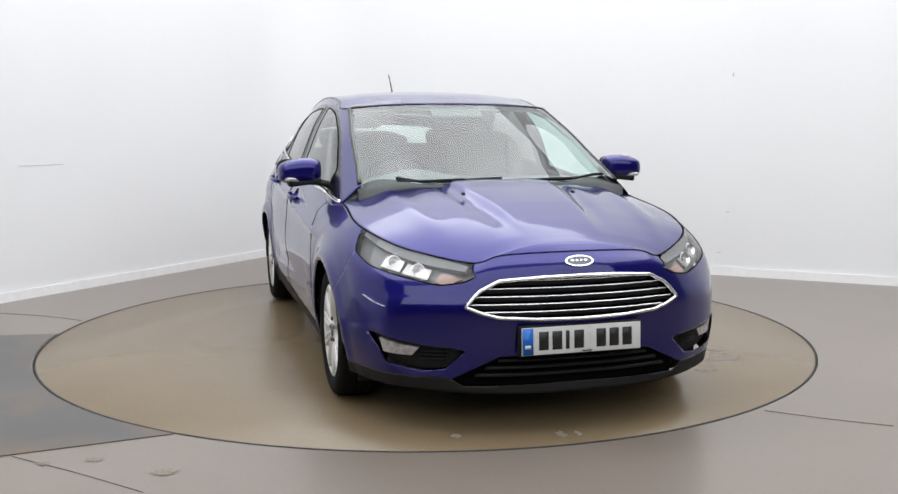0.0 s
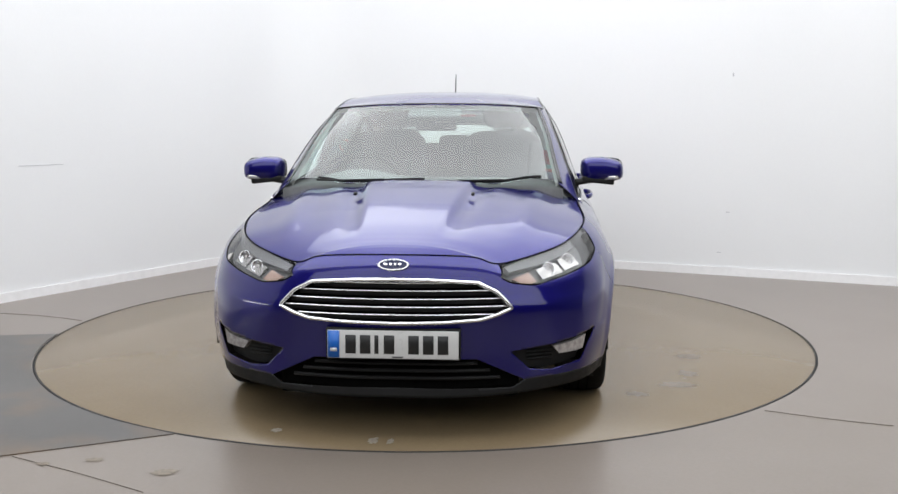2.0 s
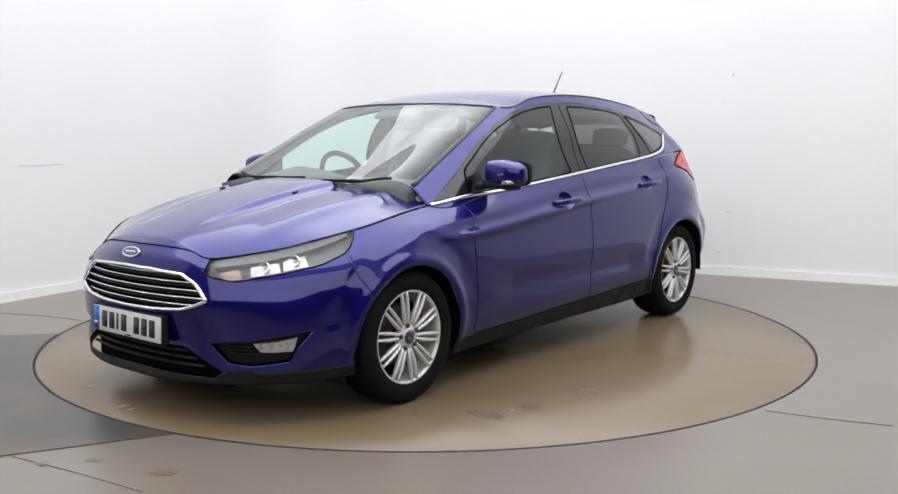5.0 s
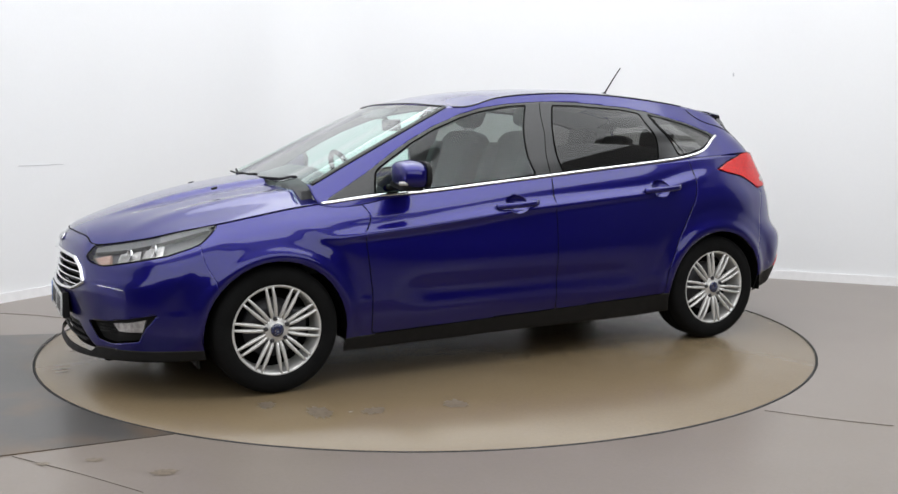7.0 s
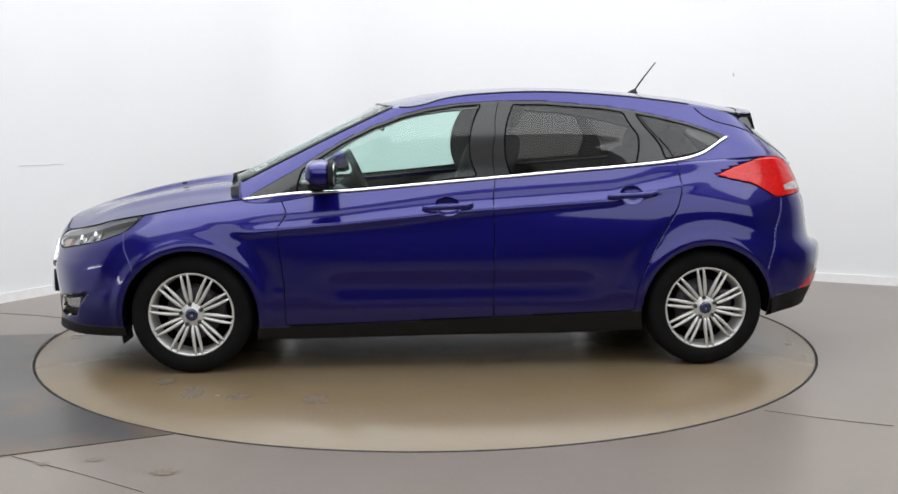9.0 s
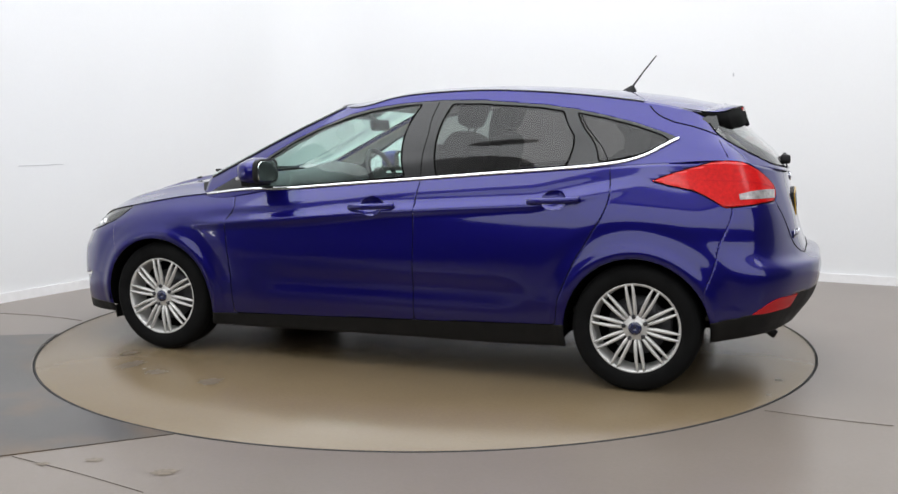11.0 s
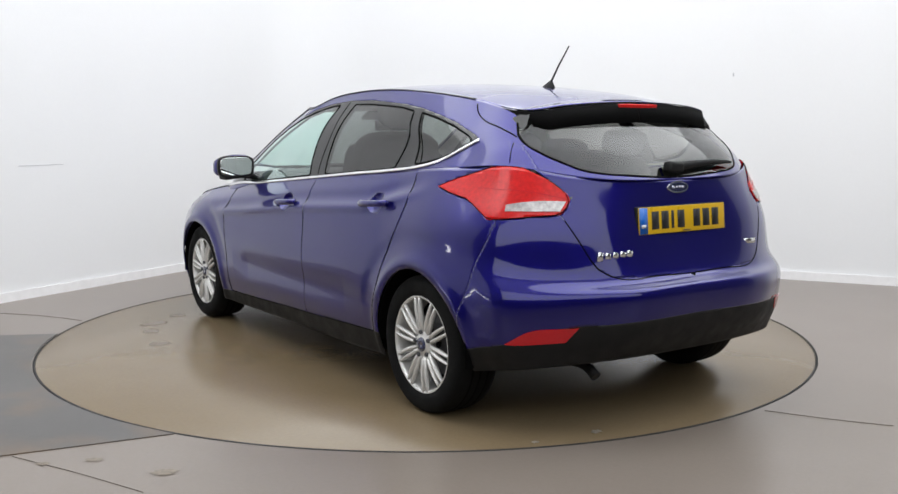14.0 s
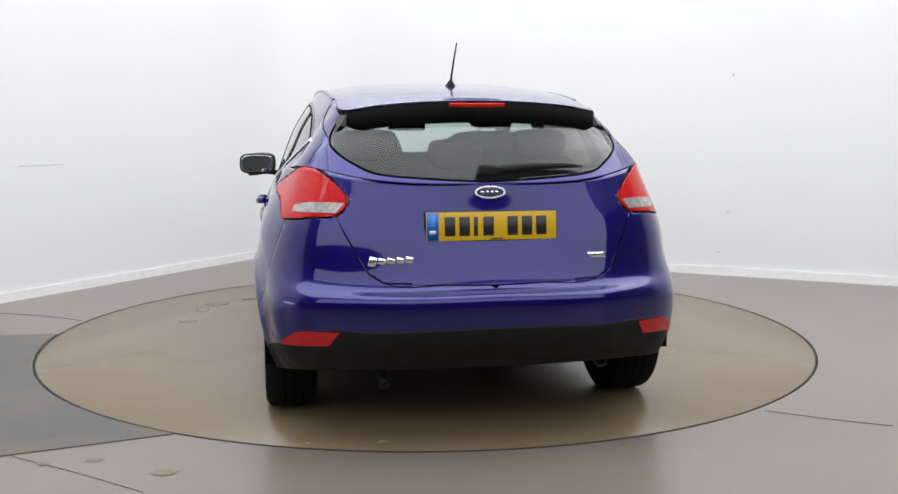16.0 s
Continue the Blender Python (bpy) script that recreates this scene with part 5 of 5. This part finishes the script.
seat(.37)
seat(-.37)
bench = new("rear_seat")
bench.parent = car
tagged(bench, "charcoal cloth rear bench seat with headrests")
cushion("seat_cushion", .50, 1.26, .20, Matrix.Translation((-.72, 0, .60)), bench)
cushion("seat_back", .16, 1.28, .60, Matrix.Translation((-1.10, 0, .84)) @ Matrix.Rotation(-.38, 4, "Y"), bench)
for y in (.40, 0, -.40):
    cushion("headrest", .10, .25, .13, Matrix.Translation((-1.25, y, 1.165 if y else 1.12)) @ Matrix.Rotation(-.3, 4, "Y"), bench, power=4)
im = part("interior_mirror", bm_box(.025, .235, .065, Matrix.Translation((.36, 0, 1.255)) @ Matrix.Rotation(.1, 4, "Y"), .012, 3), BLACK, car, "black interior mirror")
part("mirror_stalk", bm_sweep([(.37, 0, 1.265), (.42, 0, 1.315)], .012, seg=8), BLACK, im)
part("sensor_pod", bm_box(.11, .30, .02, Matrix.Translation((.430, 0, 1.322)) @ Matrix.Rotation(.48, 4, "Y"), .009), LINING, windscreen, "dark screen top band")

# ---------------------------------------------------------------- small marks in the room
def wall_mark(name, p, w, h, label):
    k = 0 if p[0] < -1 else 1
    t = (Vector(left_b) - Vector(left_a)).normalized() if k == 0 else (Vector(right_b) - Vector(right_a)).normalized()
    ang = math.atan2(t.y, t.x)
    m = Matrix.Translation(p) @ Matrix.Rotation(ang, 4, "Z")
    tagged(part(name, bm_box(w, .003, h, m, .001, 1), MARK_MAT, None), label, "scuff mark", kind="structure")


wall_mark("scuff_mark", (-2.845, 1.367, .972), .38, .004, "faint grey pencil-thin scuff on the white wall")
wall_mark("scuff_mark", (2.525, 2.130, 1.669), .012, .030, "small grey scuff on the white wall")
wall_mark("scuff_mark", (2.518, 2.134, .535), .030, .008, "small grey scuff on the white wall")
wall_mark("scuff_mark", (2.465, 2.160, .193), .035, .008, "small grey scuff on the white wall")


def floor_crack(points, w, label):
    pts = [(x, y, .0015) for x, y in curve(points, .05)]
    tagged(part("floor_crack", bm_sweep(pts, w, .0017, seg=6), CRACK_MAT, None), label, "floor crack", kind="structure")


CRACK_MAT = plain("dark_joint_filler", (0.150, 0.127, 0.108), 0.35, grain=60, vary=0.3)
floor_crack([(-1.589, -2.239), (-1.286, -2.419), (-0.979, -2.621)], .0004, "thin dark crack in the concrete floor")
floor_crack([(1.487, -1.733), (1.724, -1.865), (1.948, -1.967)], .0004, "thin dark crack in the concrete floor")
floor_crack([(-2.245, .372), (-2.40, .46), (-2.536, .528), (-2.95, .66)], .0014, "thin dark joint in the concrete floor")


def stain(points, mat, z, parent, label):
    """A dried spill with an uneven edge."""
    bm = bmesh.new()
    cx, cy, r, sx = points
    rng = random.Random(int(cx * 1000) + 7)
    rim = []
    for k in range(28):
        a = 2 * math.pi * k / 28
        rr = r * (.65 + .5 * rng.random())
        rim.append(bm.verts.new((cx + rr * sx * math.cos(a), cy + rr * math.sin(a), z)))
    bm.faces.new(rim)
    bmesh.ops.recalc_face_normals(bm, faces=bm.faces[:])
    for f in bm.faces:
        if f.normal.z < 0:
            f.normal_flip()
    return part("stain", bm, mat, parent, label)


STAIN_MAT = plain("ochre_stain", (0.142, 0.113, 0.082), 0.32, grain=50, vary=0.35)
for q in ((-.961, -2.429, .035, 1.6), (-1.257, -2.288, .022, 1.8), (-1.435, -2.326, .02, 1.5)):
    tagged(stain(q, STAIN_MAT, .0022, None, ""), "small ochre stain on the concrete floor", "stain", kind="structure")


# pale scuffs and drips on the turntable's top, which turn with it
SCUFF_MAT = plain("pale_scuff", (0.24, 0.21, 0.17), 0.4, grain=70, vary=0.3)
for q in ((2.114, -.008, .022, 1.9), (2.121, .061, .016, 2.2), (-2.059, .522, .030, .7), (-2.02, .815, .016, .8), (1.048, 1.39, .010, 1.4), (2.012, -.43, .022, 1.3)):
    stain(q, SCUFF_MAT, .0012, table, "pale scuff")
for q in ((1.173, 1.33, .10, .6), (.58, 1.481, .07, .8), (.95, 1.42, .05, 1.2), (1.35, 1.12, .06, .7)):
    stain(q, STAIN_MAT, .0009, table, "brownish dried stain")


# a long low strip light on the side wall, beyond the picture, which the doors mirror
def strip_light():
    t = (Vector(left_b) - Vector(left_a)).normalized()
    mid = Vector((-5.25, -2.58)) + Vector((t.y, -t.x)) * .05
    m = Matrix.Translation((mid.x, mid.y, .62)) @ Matrix.Rotation(math.atan2(t.y, t.x), 4, "Z")
    root = tagged(new("strip_light"), "long low white strip light on the wall", "wall light")
    part("housing", bm_box(2.5, .05, .12, m, .008), SKIRT_MAT, root)
    part("tube", bm_box(2.4, .03, .07, m @ Matrix.Translation((0, -.03, 0)), .012), GLOW, root, "glowing white tube")


GLOW, glow_nt, glow_b = material("glowing_tube")
glow_b.inputs["Emission Color"].default_value = (1, 1, 1, 1)
glow_b.inputs["Emission Strength"].default_value = 14
strip_light()


def motions():
    """The turntable and the car on it turn clockwise, seen from above, round the middle of the turntable."""
    turns = [(0, 284.96), (0.5, 281.4), (1, 275.87), (1.5, 270.18), (2, 264.05), (2.5, 258.38), (3, 252.27), (3.5, 246.66), (4, 240.71), (4.5, 235.18), (5, 229.22), (5.2, 226.85), (5.5, 223.3), (6, 217.37), (6.5, 211.44), (7, 205.5), (7.3, 202.02), (7.5, 199.87), (8, 193.88), (8.5, 188.2), (9, 182.29), (9.2, 180.0), (9.5, 176.45), (10, 170.53), (10.5, 164.61), (11, 158.69), (11.3, 155.14), (11.5, 152.71), (12, 146.75), (12.5, 141.05), (13, 134.95), (13.5, 129.2), (14, 123.07), (14.5, 117.3), (15, 111.17), (15.5, 105.36), (16, 99.18)]
    walk(table, [(t, pose(CX, CY, 0, 0, 0, a)) for t, a in turns])
    walk(car, [(t, pose(0, 0, 0, 0, 0, a) @ pose(-.0938, .0830, .0012)) for t, a in turns])


motions()
